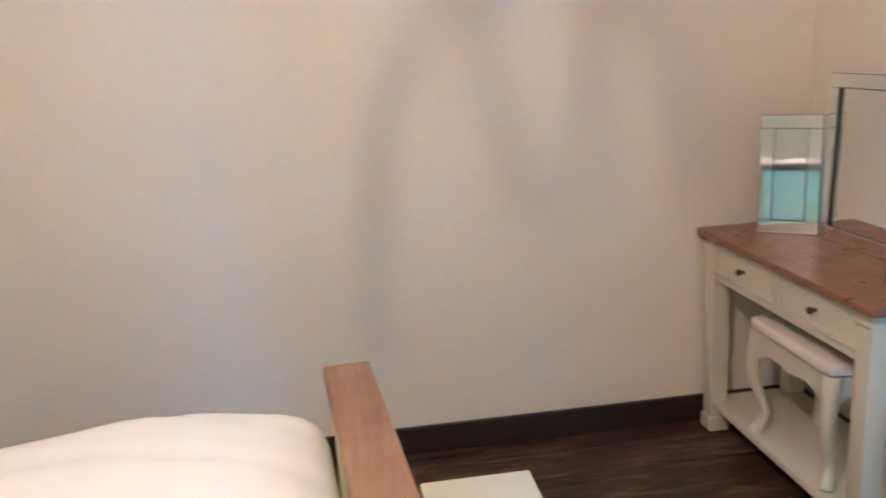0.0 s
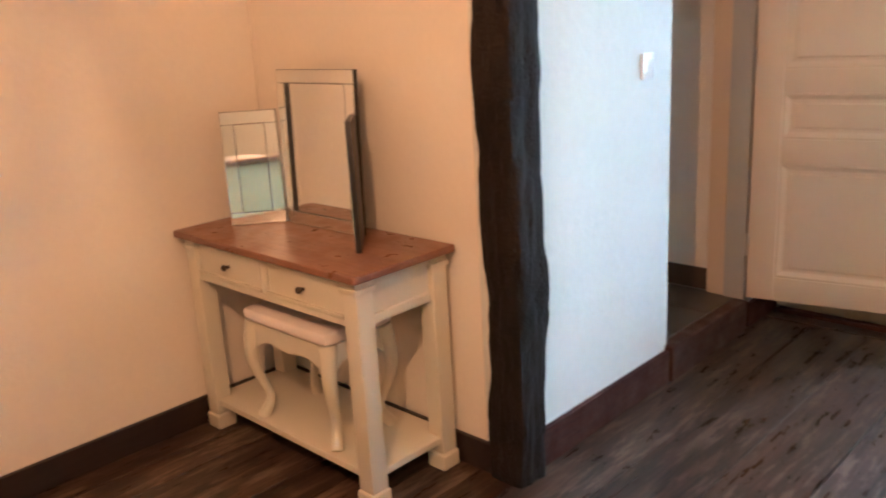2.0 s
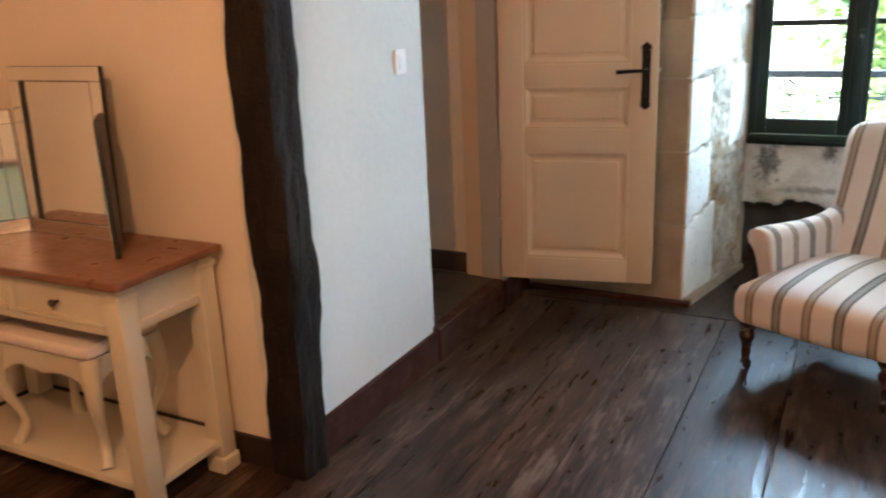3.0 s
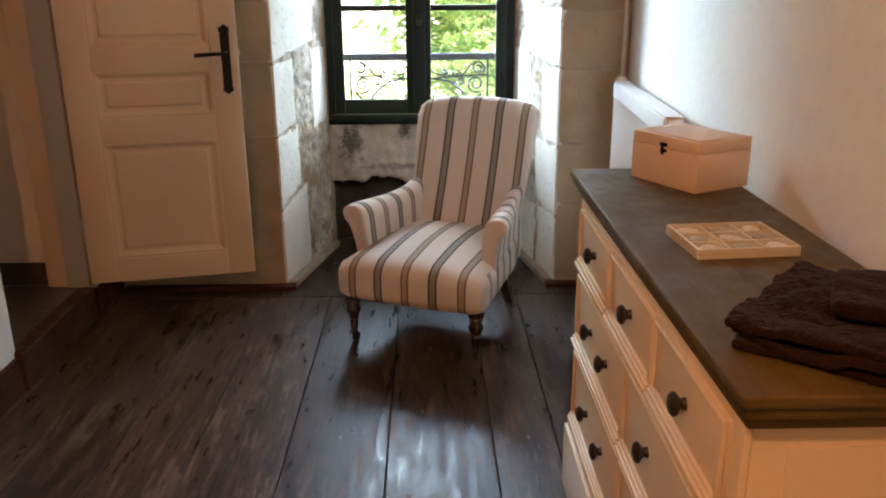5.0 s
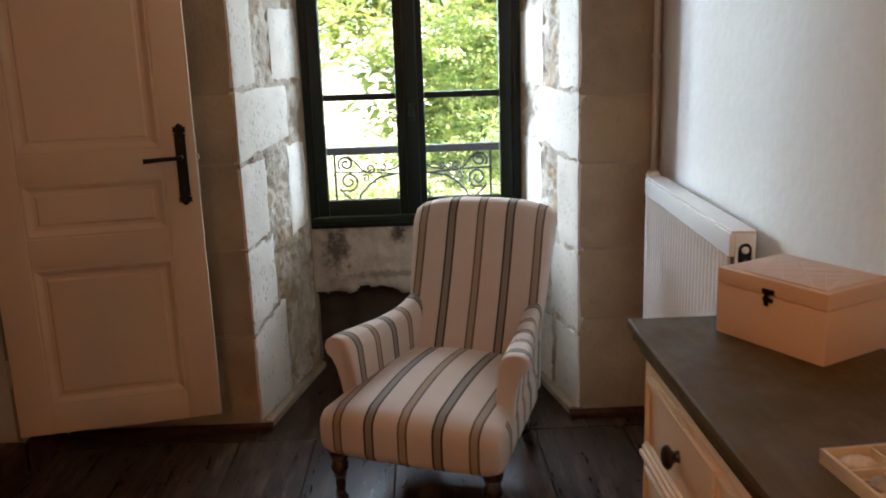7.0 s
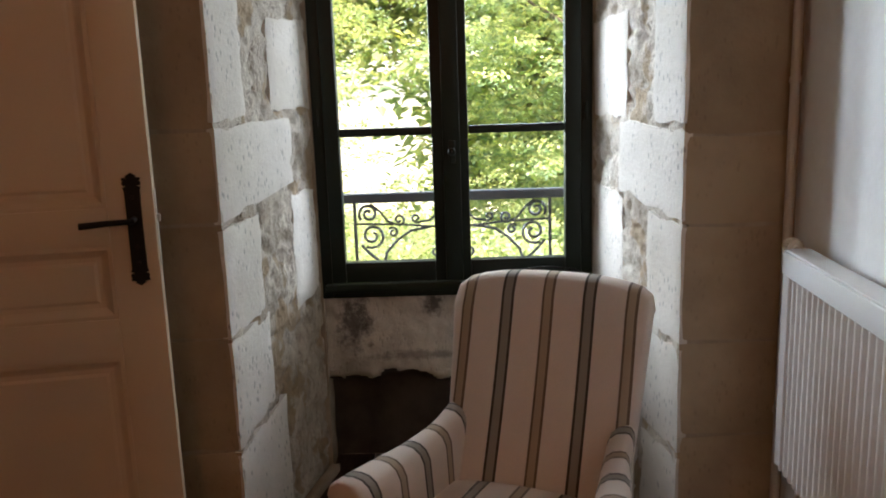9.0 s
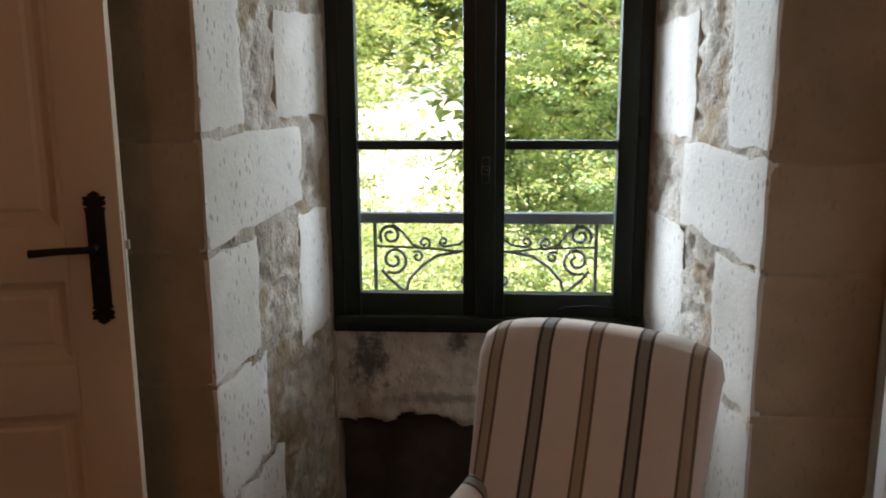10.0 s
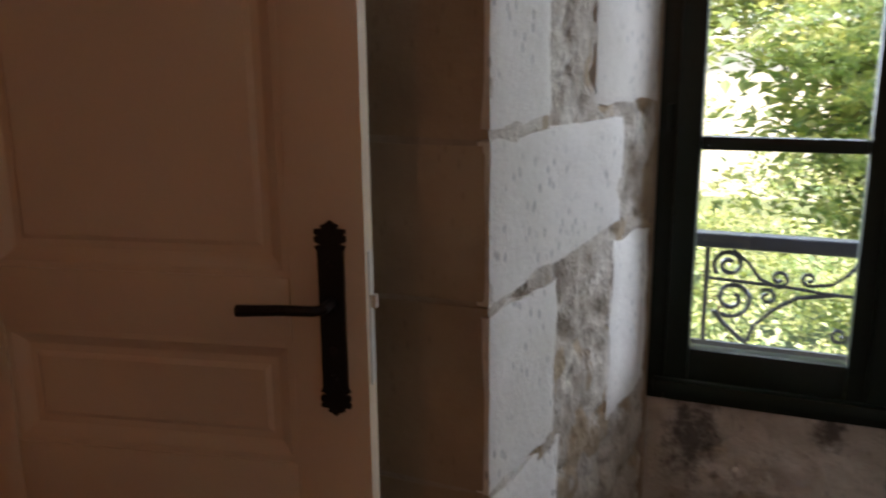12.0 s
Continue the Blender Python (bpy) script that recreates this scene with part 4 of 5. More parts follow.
def chest_of_drawers():
    """Built in place: front at y = 0.07, facing +y."""
    x0, x1, yb, yf = 1.075, 2.262, -0.30, 0.062
    chest = thing("chest_of_drawers", "cream painted chest of seven drawers with a dark stained wooden top", "chest of drawers", pose(0, 0, 0))
    part("body", boxes((x0, yb, 0.12, x1, yf - 0.012, 0.899), bevel=0.003), M_CHEST, chest)
    # moulded top of two steps
    part("top", joined(boxes((x0 - 0.05, yb - 0.002, 0.941, x1 + 0.047, yf + 0.028, 0.961), bevel=0.008, seg=3), boxes((x0 - 0.041, yb - 0.0015, 0.922, x1 + 0.038, yf + 0.020, 0.9405), bevel=0.006, seg=2), boxes((x0 - 0.026, yb - 0.001, 0.9, x1 + 0.024, yf + 0.008, 0.9215), bevel=0.006, seg=2)), M_CTOP, chest, "dark olive-brown stained top with knots and a moulded edge")
    part("plinth", joined(boxes((x0 - 0.022, yb, 0.0, x1 + 0.022, yf + 0.018, 0.20), bevel=0.004), boxes((x0 - 0.014, yb + 0.002, 0.2003, x1 + 0.014, yf + 0.010, 0.225), bevel=0.008, seg=3)), M_CHEST, chest)
    front = [(x0, yf - 0.0118, 0.2255, x0 + 0.038, yf, 0.899), (x1 - 0.038, yf - 0.0118, 0.2255, x1, yf, 0.899)]
    for z0, z1 in ((0.876, 0.899), (0.694, 0.716), (0.470, 0.492), (0.2255, 0.252)):
        front.append((x0 + 0.0382, yf - 0.0118, z0, x1 - 0.0382, yf, z1))
    part("front_frame", boxes(*front, bevel=0.002), M_CHEST, chest)
    inner0, inner1 = x0 + 0.038, x1 - 0.038
    for z0, z1, count in ((0.716, 0.876, 3), (0.492, 0.694, 2), (0.252, 0.470, 2)):
        wide = (inner1 - inner0) / count
        for k in range(count):
            a, b = inner0 + k * wide + 0.004, inner0 + (k + 1) * wide - 0.004
            if k:
                part("divider", boxes((a - 0.012, yf - 0.0118, z0 + 0.0005, a - 0.0042, yf - 0.001, z1 - 0.0005)), M_CHEST, chest)
            # flat drawer front, sunk behind a bead at the top and sides and a stepped ledge along its foot
            lo, hi = z0 + 0.003, z1 - 0.003
            drawer = part("drawer", boxes((a, yf - 0.010, lo, b, yf + 0.004, hi), bevel=0.002), M_CHEST, chest)
            beads = [(a, yf + 0.0042, lo + 0.0262, a + 0.009, yf + 0.013, hi), (b - 0.009, yf + 0.0042, lo + 0.0262, b, yf + 0.013, hi), (a + 0.0092, yf + 0.0042, hi - 0.009, b - 0.0092, yf + 0.013, hi)]
            part("bead", boxes(*beads, bevel=0.003, seg=2), M_CHEST, drawer)
            ledge = [(a, yf + 0.0042, lo, b, yf + 0.022, lo + 0.0095), (a, yf + 0.0042, lo + 0.0097, b, yf + 0.017, lo + 0.0180), (a, yf + 0.0042, lo + 0.0182, b, yf + 0.012, lo + 0.0260)]
            part("ledge", boxes(*ledge, bevel=0.0028, seg=2), M_CHEST, drawer, "stepped moulding along the drawer's foot")
            xs_ = [(a + b) / 2] if count == 3 else [a + wide * 0.33, b - wide * 0.33]
            for x in xs_:
                part("knob", knob((x, yf + 0.004, (z0 + z1) / 2 + 0.006), "y", 0.0205), M_KNOB, drawer, "dark turned knob")
    part("side_panel", boxes((x0 - 0.004, yb + 0.05, 0.28, x0 - 0.0002, yf - 0.06, 0.86), bevel=0.002), M_CHEST, chest)
    return chest


chest_of_drawers()
TOP = 0.9612


def gift_box():
    m = pose(2.156, -0.183, TOP, 0, 0, 27.7)
    box = thing("storage_box", "pale peach wooden box with dark clasp, closed, on the chest", "box", m)
    w, d, h = 0.113, 0.088, 0.122
    part("body", boxes((-w, -d, 0, w, d, h * 0.76), bevel=0.002), M_BOX, box)
    part("lid", joined(boxes((-w, -d, h * 0.76 + 0.001, w, d, h), bevel=0.002)), M_BOX, box)
    part("lid_panel", boxes((-w + 0.012, -d + 0.012, h + 0.0002, w - 0.012, d - 0.012, h + 0.002), bevel=0.001), M_GLASSDARK, box, "glossy pale lid inlay")
    lattice = bmesh.new()
    for s_ in (-1, 1):
        for c_ in (-0.12, -0.06, 0.0, 0.06, 0.12):
            ends = []
            for y in (-d + 0.013, d - 0.013):
                ends.append((max(-w + 0.013, min(w - 0.013, c_ + s_ * y)), y))
            (xa, ya), (xb, yb) = ends
            v = [lattice.verts.new((x + o, y, h + z)) for x, y in ((xa, ya), (xb, yb)) for o, z in ((-0.0025, 0.0021), (0.0, 0.0030), (0.0025, 0.0021))]
            lattice.faces.new((v[0], v[1], v[4], v[3]))
            lattice.faces.new((v[1], v[2], v[5], v[4]))
    part("lid_lattice", lattice, M_CUSHION, box, "thin pale crossed lines")
    part("clasp", joined(boxes((-0.012, d + 0.0002, h * 0.76 + 0.004, 0.012, d + 0.004, h * 0.76 + 0.013), bevel=0.0015), boxes((-0.010, d + 0.0002, h * 0.76 - 0.010, 0.010, d + 0.004, h * 0.76 - 0.002), bevel=0.0015), boxes((-0.004, d + 0.0042, h * 0.76 - 0.016, 0.004, d + 0.008, h * 0.76 + 0.012), bevel=0.0015)), M_IRON, box, "dark metal clasp")
    return box


gift_box()


def shell_tray():
    m = pose(1.632, -0.107, TOP, 0, 0, 4.5)
    tray = thing("display_tray", "cream nine-compartment display tray with shell pieces lying on the chest", "tray", m)
    w, d, h, t = 0.083, 0.098, 0.019, 0.005
    part("base", boxes((-w, -d, 0, w, d, 0.005)), M_CREAM, tray)
    spans_ = [(-w, -d, 0.0052, -w + t, d, h), (w - t, -d, 0.0052, w, d, h), (-w + t + 0.0002, -d, 0.0052, w - t - 0.0002, -d + t, h), (-w + t + 0.0002, d - t, 0.0052, w - t - 0.0002, d, h)]
    part("rim", boxes(*spans_, bevel=0.001), M_CREAM, tray)
    for k in (1, 2):
        x = -w + 2 * w * k / 3
        part("partition", boxes((x - 0.0015, -d + t + 0.0002, 0.0052, x + 0.0015, d - t - 0.0002, h - 0.002)), M_CREAM, tray)
    for k in (1, 2):
        y = -d + 2 * d * k / 3
        for i in range(3):
            xa, xb = -w + 2 * w * i / 3 + (t + 0.0003 if i == 0 else 0.0018), -w + 2 * w * (i + 1) / 3 - (t + 0.0003 if i == 2 else 0.0018)
            part("partition", boxes((xa, y - 0.0015, 0.0052, xb, y + 0.0015, h - 0.002)), M_CREAM, tray)
    random.seed(21)
    for i in range(3):
        for j in range(3):
            cx, cy = -w + 2 * w * (i + 0.5) / 3, -d + 2 * d * (j + 0.5) / 3
            if (i + j) % 2:
                part("cell_floor", boxes((cx - w / 3 + 0.0065, cy - d / 3 + 0.0065, 0.0051, cx + w / 3 - 0.0065, cy + d / 3 - 0.0065, 0.0062)), M_CELL, tray, "tan lining of a compartment")
            bm = bmesh.new()
            bmesh.ops.create_icosphere(bm, subdivisions=3, radius=1.0)
            ang = random.uniform(0, 3.1)
            for v in bm.verts:
                a = math.atan2(v.co.y, v.co.x)
                rib = 1 + 0.06 * math.cos(a * 9 + i) + 0.15 * noise.noise(v.co * 1.6 + Vector((i * 3, j * 5, 0)))
                v.co = Vector((v.co.x * 0.021 * rib, v.co.y * 0.017 * rib, v.co.z * 0.005 * (1 + 0.3 * math.cos(a * 9))))
            moved(bm, pose(cx, cy, 0.0115, 0, 0, math.degrees(ang)))
            ob = part("shell", bm, M_SHELL if (i + j) % 2 == 0 else M_SHELL2, None, "", 60)
            ob.matrix_world = m
            tagged(ob, "pale ribbed shell lying in a tray compartment" if (i + j) % 2 == 0 else "speckled brown shell lying in a tray compartment", "shell", "shells in the tray")
    return tray


shell_tray()


def towel(m, w, d, h, seed, label):
    """A folded bath towel: rounded folds on the near edges, loose layers, a rumpled top."""
    ob = thing("folded_towel", label, "towel", m, "towels on the chest")
    layers = 3
    for k in range(layers):
        z0, z1 = h * k / layers, h * (k + 1) / layers - 0.001
        grow = random.uniform(-0.014, 0.010)

        def shape(p, k=k):
            q = Vector((p.x * 9 + seed, p.y * 9 + k * 3, seed))
            p.z += (0.018 * noise.noise(q) + 0.010 * noise.noise(q * 2.7) + 0.004 * noise.noise(q * 6)) * (1 if k else 0.25)
            p.x += 0.012 * noise.noise(q * 0.7 + Vector((5, 0, 0)))
            p.y += 0.012 * noise.noise(q * 0.7 + Vector((0, 5, 0)))
            pile = Vector((p.x * 95, p.y * 95, p.z * 95))
            p += noise.noise_vector(pile) * 0.0028
            return p

        part("fold", soft_box(-w + grow, -d + grow, z0, w + grow, d + grow, z1, (z1 - z0) * 0.48, 60, 3, shape), M_TOWEL, ob)
    return ob


random.seed(5)
towel(pose(1.198, -0.140, TOP + 0.002, 0, 0, -40), 0.155, 0.135, 0.042, 2.0, "folded dark chocolate-brown terry bath towel on the chest")


def face_cloth():
    def shape(p):
        q = Vector((p.x * 14, p.y * 14, 4.0))
        p.z += 0.010 * noise.noise(q) + 0.006 * noise.noise(q * 2.2)
        p.x += 0.010 * noise.noise(q * 0.6 + Vector((3, 0, 0)))
        p.y += 0.010 * noise.noise(q * 0.6 + Vector((0, 3, 0)))
        return p
    bm = soft_box(-0.09, -0.07, 0.0, 0.09, 0.07, 0.026, 0.012, 31, 3, shape)
    ob = part("face_cloth", bm, M_TOWEL, None, "", 60)
    ob.matrix_world = pose(1.205, -0.175, TOP + 0.044, 0, 0, -25)
    tagged(ob, "rumpled dark brown face cloth lying on the folded towel", "towel")


face_cloth()


# ---- radiator and pipe ----
def radiator():
    """Panel radiator along the south wall; local x along it, y towards the room."""
    ang = math.degrees(math.atan(-0.053))
    m = pose(2.785, -0.292, 0.405, 0, 0, ang)
    rad = thing("radiator", "white panel radiator with ribbed front on the plaster wall", "radiator", m)
    L, H, T = 0.985, 0.612, 0.066
    # ribbed front sheet
    bm = bmesh.new()
    n = 28
    prof = []
    for k in range(n):
        a = 0.02 + (L - 0.04) * k / n
        b = 0.02 + (L - 0.04) * (k + 1) / n
        prof += [(a, -0.010), (a + (b - a) * 0.14, -0.002), (a + (b - a) * 0.24, 0.0), (a + (b - a) * 0.40, 0.0), (a + (b - a) * 0.50, -0.002), (a + (b - a) * 0.64, -0.010)]
    prof = [(0.0, -0.002)] + prof + [(L, -0.002)]
    lo = [bm.verts.new((x, y, 0.015)) for x, y in prof]
    hi = [bm.verts.new((x, y, H - 0.062)) for x, y in prof]
    for k in range(len(prof) - 1):
        bm.faces.new((lo[k], lo[k + 1], hi[k + 1], hi[k]))
    part("front_panel", bm, M_RAD, rad, "", 30)
    part("top_band", boxes((0, -0.012, H - 0.0625, L, 0.0015, H - 0.003), bevel=0.003), M_RAD, rad)
    part("body", boxes((0.004, -T + 0.012, 0.01, L - 0.004, -0.026, H - 0.02)), M_RAD, rad)
    for x in (-0.001, L - 0.011):
        part("side_cover", boxes((x, -T, 0.012, x + 0.012, -0.013, H - 0.0035), bevel=0.003), M_RAD, rad)
    part("top_cover", boxes((0.006, -T, H - 0.0028, L - 0.006, -0.004, H + 0.004), bevel=0.003, seg=3), M_RAD, rad, "smooth white top sheet with a rounded front edge")
    for x, s in ((-0.0012, -1), (L + 0.0012, 1)):
        ring = [(0.017 * math.cos(k * math.pi / 12), 0.017 * math.sin(k * math.pi / 12)) for k in range(13)] + [(-0.017, -0.034), (-0.010, -0.040), (0.010, -0.040), (0.017, -0.034)]
        part("valve_recess", extruded([(-0.038 + u, H - 0.045 + v) for u, v in ring], (x, x + s * 0.0012), "yz"), M_IRON, rad, "dark oval recess in the end cover")
        part("air_valve", lathe([(0.0, 0.0), (0.009, 0.0), (0.009, s * 0.004), (0.005, s * 0.005), (0.0, s * 0.005)], 16, "x", (x + s * 0.0014, -0.038, H - 0.045)), M_RAD, rad, "small pale air valve")
        part("valve_plug", lathe([(0.0, 0.0), (0.006, 0.0), (0.005, s * 0.004), (0.0, s * 0.004)], 12, "x", (x + s * 0.0014, -0.038, H - 0.074)), M_KNOB, rad)
    head = lathe([(0.0, 0.0), (0.010, 0.0), (0.010, 0.014), (0.022, 0.016), (0.027, 0.022), (0.027, 0.046), (0.023, 0.056), (0.0, 0.058)], 36, "x", (L + 0.012, -0.04, H - 0.004))
    for k, v in enumerate(head.verts):
        flute = k % 36 % 2
        if flute and v.co.x > L + 0.027:
            v.co.y = -0.04 + (v.co.y + 0.04) * 0.90
            v.co.z = H - 0.004 + (v.co.z - H + 0.004) * 0.90
    part("valve_head", head, M_CREAM, rad, "cream fluted thermostat head")
    for x in (0.12, L - 0.12):
        part("bracket", boxes((x, -T - 0.034, 0.10, x + 0.03, -T - 0.001, H - 0.06)), M_RAD, rad)
    for x in (0.05, L - 0.05):
        part("tail_pipe", tube([[(x, -0.05, 0.012), (x, -0.05, -0.15), (x, -0.05, -0.405)]], 0.008, 10), M_PIPE, rad)
    return rad


radiator()
pipe = thing("heating_pipe", "beige painted heating pipe running up the corner", "pipe")
part("tube", tube([[(3.945, -0.424, 0.0), (3.945, -0.424, 1.3), (3.945, -0.424, CEIL)]], 0.0125, 14), M_PIPE, pipe)
for z in (0.5, 1.45, 2.3):
    part("clip", lathe([(0.0, -0.008), (0.017, -0.008), (0.017, 0.008), (0.0, 0.008)], 14, "z", (3.945, -0.424, z)), M_PIPE, pipe)


# ---- light switch ----
switch = thing("light_switch", "white plastic light switch on the white wall", "light switch", pose(2.748, Y_D, 1.272))
part("plate", boxes((-0.038, -0.010, -0.045, 0.038, -0.0002, 0.045), bevel=0.004, seg=3), M_SWITCH, switch)
part("rocker", boxes((-0.020, -0.0135, -0.026, 0.020, -0.0102, 0.026), bevel=0.002), M_SWITCH, switch)


# ---- dressing table, stool, mirror ----
VX0, VX1, VY0, VY1, VZ = 1.508, 1.930, 2.198, 3.220, 0.785


def dressing_table():
    t = thing("dressing_table", "cream painted dressing table with a reddish-brown wooden top and two drawers", "dressing table")
    c = 0.009
    top = extruded([(VX0, VY0 + c), (VX0 + c, VY0), (VX1, VY0), (VX1, VY1), (VX0 + c, VY1), (VX0, VY1 - c)], (VZ - 0.025, VZ))
    bmesh.ops.bevel(top, geom=top.edges[:], offset=0.006, segments=3, affect="EDGES", profile=0.6)
    part("top", top, M_VTOP, t, "reddish-brown wooden top with clipped front corners")
    lx0, lx1, ly0, ly1 = VX0 + 0.028, VX1 - 0.012, VY0 + 0.032, VY1 - 0.032
    w = 0.066
    for x, sx in ((lx0, 1), (lx1 - w, 1)):
        for y in (ly0, ly1 - w):
            part("leg", joined(boxes((x, y, 0.06, x + w, y + w, VZ - 0.033), bevel=0.006), boxes((x - 0.007, y - 0.007, 0.0, x + w + 0.007, y + w + 0.007, 0.059), bevel=0.010, seg=3), boxes((x - 0.006, y - 0.006, VZ - 0.068, x + w + 0.006, y + w + 0.006, VZ - 0.050), bevel=0.005)), M_CREAM, t)
    zb, zt = VZ - 0.178, VZ - 0.0335
    # aprons: sides with a sunk panel, back, and the front rails
    for y in (ly0 + 0.012, ly1 - 0.034):
        part("side_apron", joined(boxes((lx0 + w + 0.0005, y + 0.008, zb, lx1 - w - 0.0005, y + 0.016, zt)), boxes((lx0 + w + 0.0005, y, zb, lx1 - w - 0.0005, y + 0.022, zb + 0.030), (lx0 + w + 0.0005, y, zt - 0.022, lx1 - w - 0.0005, y + 0.022, zt), bevel=0.004)), M_CREAM, t)
    part("back_apron", boxes((lx1 - 0.040, ly0 + w + 0.0005, zb, lx1 - 0.020, ly1 - w - 0.0005, zt)), M_CREAM, t)
    part("front_rail", boxes((lx0 + 0.006, ly0 + w + 0.0005, zb, lx0 + 0.030, ly1 - w - 0.0005, zb + 0.022), (lx0 + 0.006, ly0 + w + 0.0005, zt - 0.008, lx0 + 0.030, ly1 - w - 0.0005, zt), bevel=0.002), M_CREAM, t)
    ym = (ly0 + ly1) / 2
    part("front_divider", boxes((lx0 + 0.006, ym - 0.014, zb + 0.0225, lx0 + 0.030, ym + 0.014, zt - 0.0085), bevel=0.002), M_CREAM, t)
    for a, b in ((ly0 + w + 0.003, ym - 0.016), (ym + 0.016, ly1 - w - 0.003)):
        drawer = part("drawer", joined(boxes((lx0 + 0.010, a, zb + 0.025, lx0 + 0.028, b, zt - 0.011), bevel=0.002), boxes((lx0 - 0.001, a + 0.001, zb + 0.026, lx0 + 0.0098, b - 0.001, zb + 0.037), (lx0 + 0.005, a + 0.001, zb + 0.0375, lx0 + 0.0098, a + 0.011, zt - 0.012), (lx0 + 0.005, b - 0.011, zb + 0.0375, lx0 + 0.0098, b - 0.001, zt - 0.012), bevel=0.002)), M_CREAM, t)
        part("knob", knob((lx0 + 0.010, (a + b) / 2, (zb + zt) / 2 + 0.008), "x", 0.0115, -1), M_BRASS, drawer, "small brown metal knob")
    part("shelf", boxes((lx0 + 0.012, ly0 + 0.012, 0.098, lx1 - 0.006, ly1 - 0.012, 0.122), bevel=0.003), M_CREAM, t, "low cream shelf between the legs")
    return t


dressing_table()


def stool():
    cx, cy = 1.698, 2.655
    s = thing("stool", "cream stool with curved legs and a pale padded seat", "stool", pose(cx, cy, 0.1225))
    hx, hy, H = 0.135, 0.222, 0.425
    part("cushion", soft_box(-hx - 0.012, -hy - 0.012, H - 0.052, hx + 0.012, hy + 0.012, H, 0.022, 7, 3), M_CUSHION, s, "pale pinkish padded seat")
    zt = H - 0.053

    def scallop(half, w0):
        pts = [(-half, zt), (half, zt), (half, zt - 0.105)]
        for k in range(17):
            u = half - 2 * half * (k + 0.5) / 17
            r = abs(u) / half
            pts.append((u, zt - 0.060 - 0.045 * max(0.0, (r - 0.55) / 0.45) ** 1.5 - 0.012 * math.exp(-(u / (0.25 * half)) ** 2)))
        pts.append((-half, zt - 0.105))
        return pts

    for x in (-hx + 0.002, hx - 0.018):
        part("apron", extruded(scallop(hy - 0.022, 1), (x, x + 0.016), "yz"), M_CREAM, s)
    for y in (-hy + 0.002, hy - 0.018):
        part("apron", extruded(scallop(hx - 0.022, 1), (y, y + 0.016), "xz"), M_CREAM, s)
    for sx in (-1, 1):
        for sy in (-1, 1):
            pts, rad_ = [], []
            for k in range(15):
                t = k / 14
                bow = 0.020 * math.sin(t * math.pi * 1.15 + 0.2) - 0.030 * max(0.0, t - 0.35) * math.sin((t - 0.35) / 0.65 * math.pi) * 1.5 + 0.022 * max(0.0, t - 0.8) / 0.2
                z = zt * (1 - t) + 0.004 * t
                pts.append((sx * (hx - 0.022 + bow), sy * (hy - 0.022 + bow), z))
            part("leg", tube([pts], lambda t: 0.033 - 0.018 * min(1.0, t / 0.72) + 0.007 * max(0.0, t - 0.82) / 0.18, 12), M_CREAM, s)
    return s


stool()


def triple_mirror():
    z0 = VZ + 0.0005
    mirror = thing("dressing_mirror", "triple table mirror with glass borders and dark edges", "mirror")

    def leaf(name, a, b, height, lean, label):
        """One leaf from plan point a to b, facing the room; its glass, bevelled border strips and dark back."""
        d = Vector((b[0] - a[0], b[1] - a[1], 0))
        w = d.length
        m = pose(a[0], a[1], z0, 0, 0, math.degrees(math.atan2(d.y, d.x))) @ pose(0, 0, 0, lean, 0, 0)
        back = part(name, boxes((0, 0.0, 0, w, 0.016, height), bevel=0.001), M_DARKEDGE, mirror, label)
        back.matrix_world = m
        e = 0.046
        strips = [(0.001, -0.004, height - e, w - 0.001, -0.0002, height - 0.001), (0.001, -0.004, 0.001, w - 0.001, -0.0002, e), (0.001, -0.004, e + 0.001, e, -0.0002, height - e - 0.001), (w - e, -0.004, e + 0.001, w - 0.001, -0.0002, height - e - 0.001)]
        for sp in strips:
            part("border_strip", boxes(sp, bevel=0.0025, seg=1), M_MIRROR_EDGE, back)
        part("glass", boxes((e + 0.002, -0.0022, e + 0.002, w - e - 0.002, -0.0003, height - e - 0.002)), M_MIRROR, back, "clear mirror glass")
        # wide dark strip on the tall leaf's glass imitates the side leaf's reflected edge
        band = 0.028 if height > 0.5 else 0.0018
        for sp in ((e + 0.0, -0.0035, e, e + band, -0.0024, height - e), (w - e - 0.0018, -0.0035, e, w - e, -0.0024, height - e), (e + 0.002, -0.0035, e, w - e - 0.002, -0.0024, e + 0.0018)):
            part("drawn_edge_line", boxes(sp), M_DARKEDGE, back)

    leaf("centre_leaf", (1.832, 2.951), (1.832, 2.530), 0.549, -2.0, "tall middle leaf of the mirror")
    leaf("side_leaf", (1.672, 3.075), (1.826, 2.947), 0.412, -2.8, "folded-in side leaf of the mirror")
    leaf("side_leaf", (1.826, 2.535), (1.6815, 2.3854), 0.410, 0.0, "folded-in side leaf of the mirror")
    return mirror


triple_mirror()


# ---- bed ----
BED = pose(0.185, 1.862, 0, 0, 0, 4.4) @ pose(-0.185, -1.862, 0)


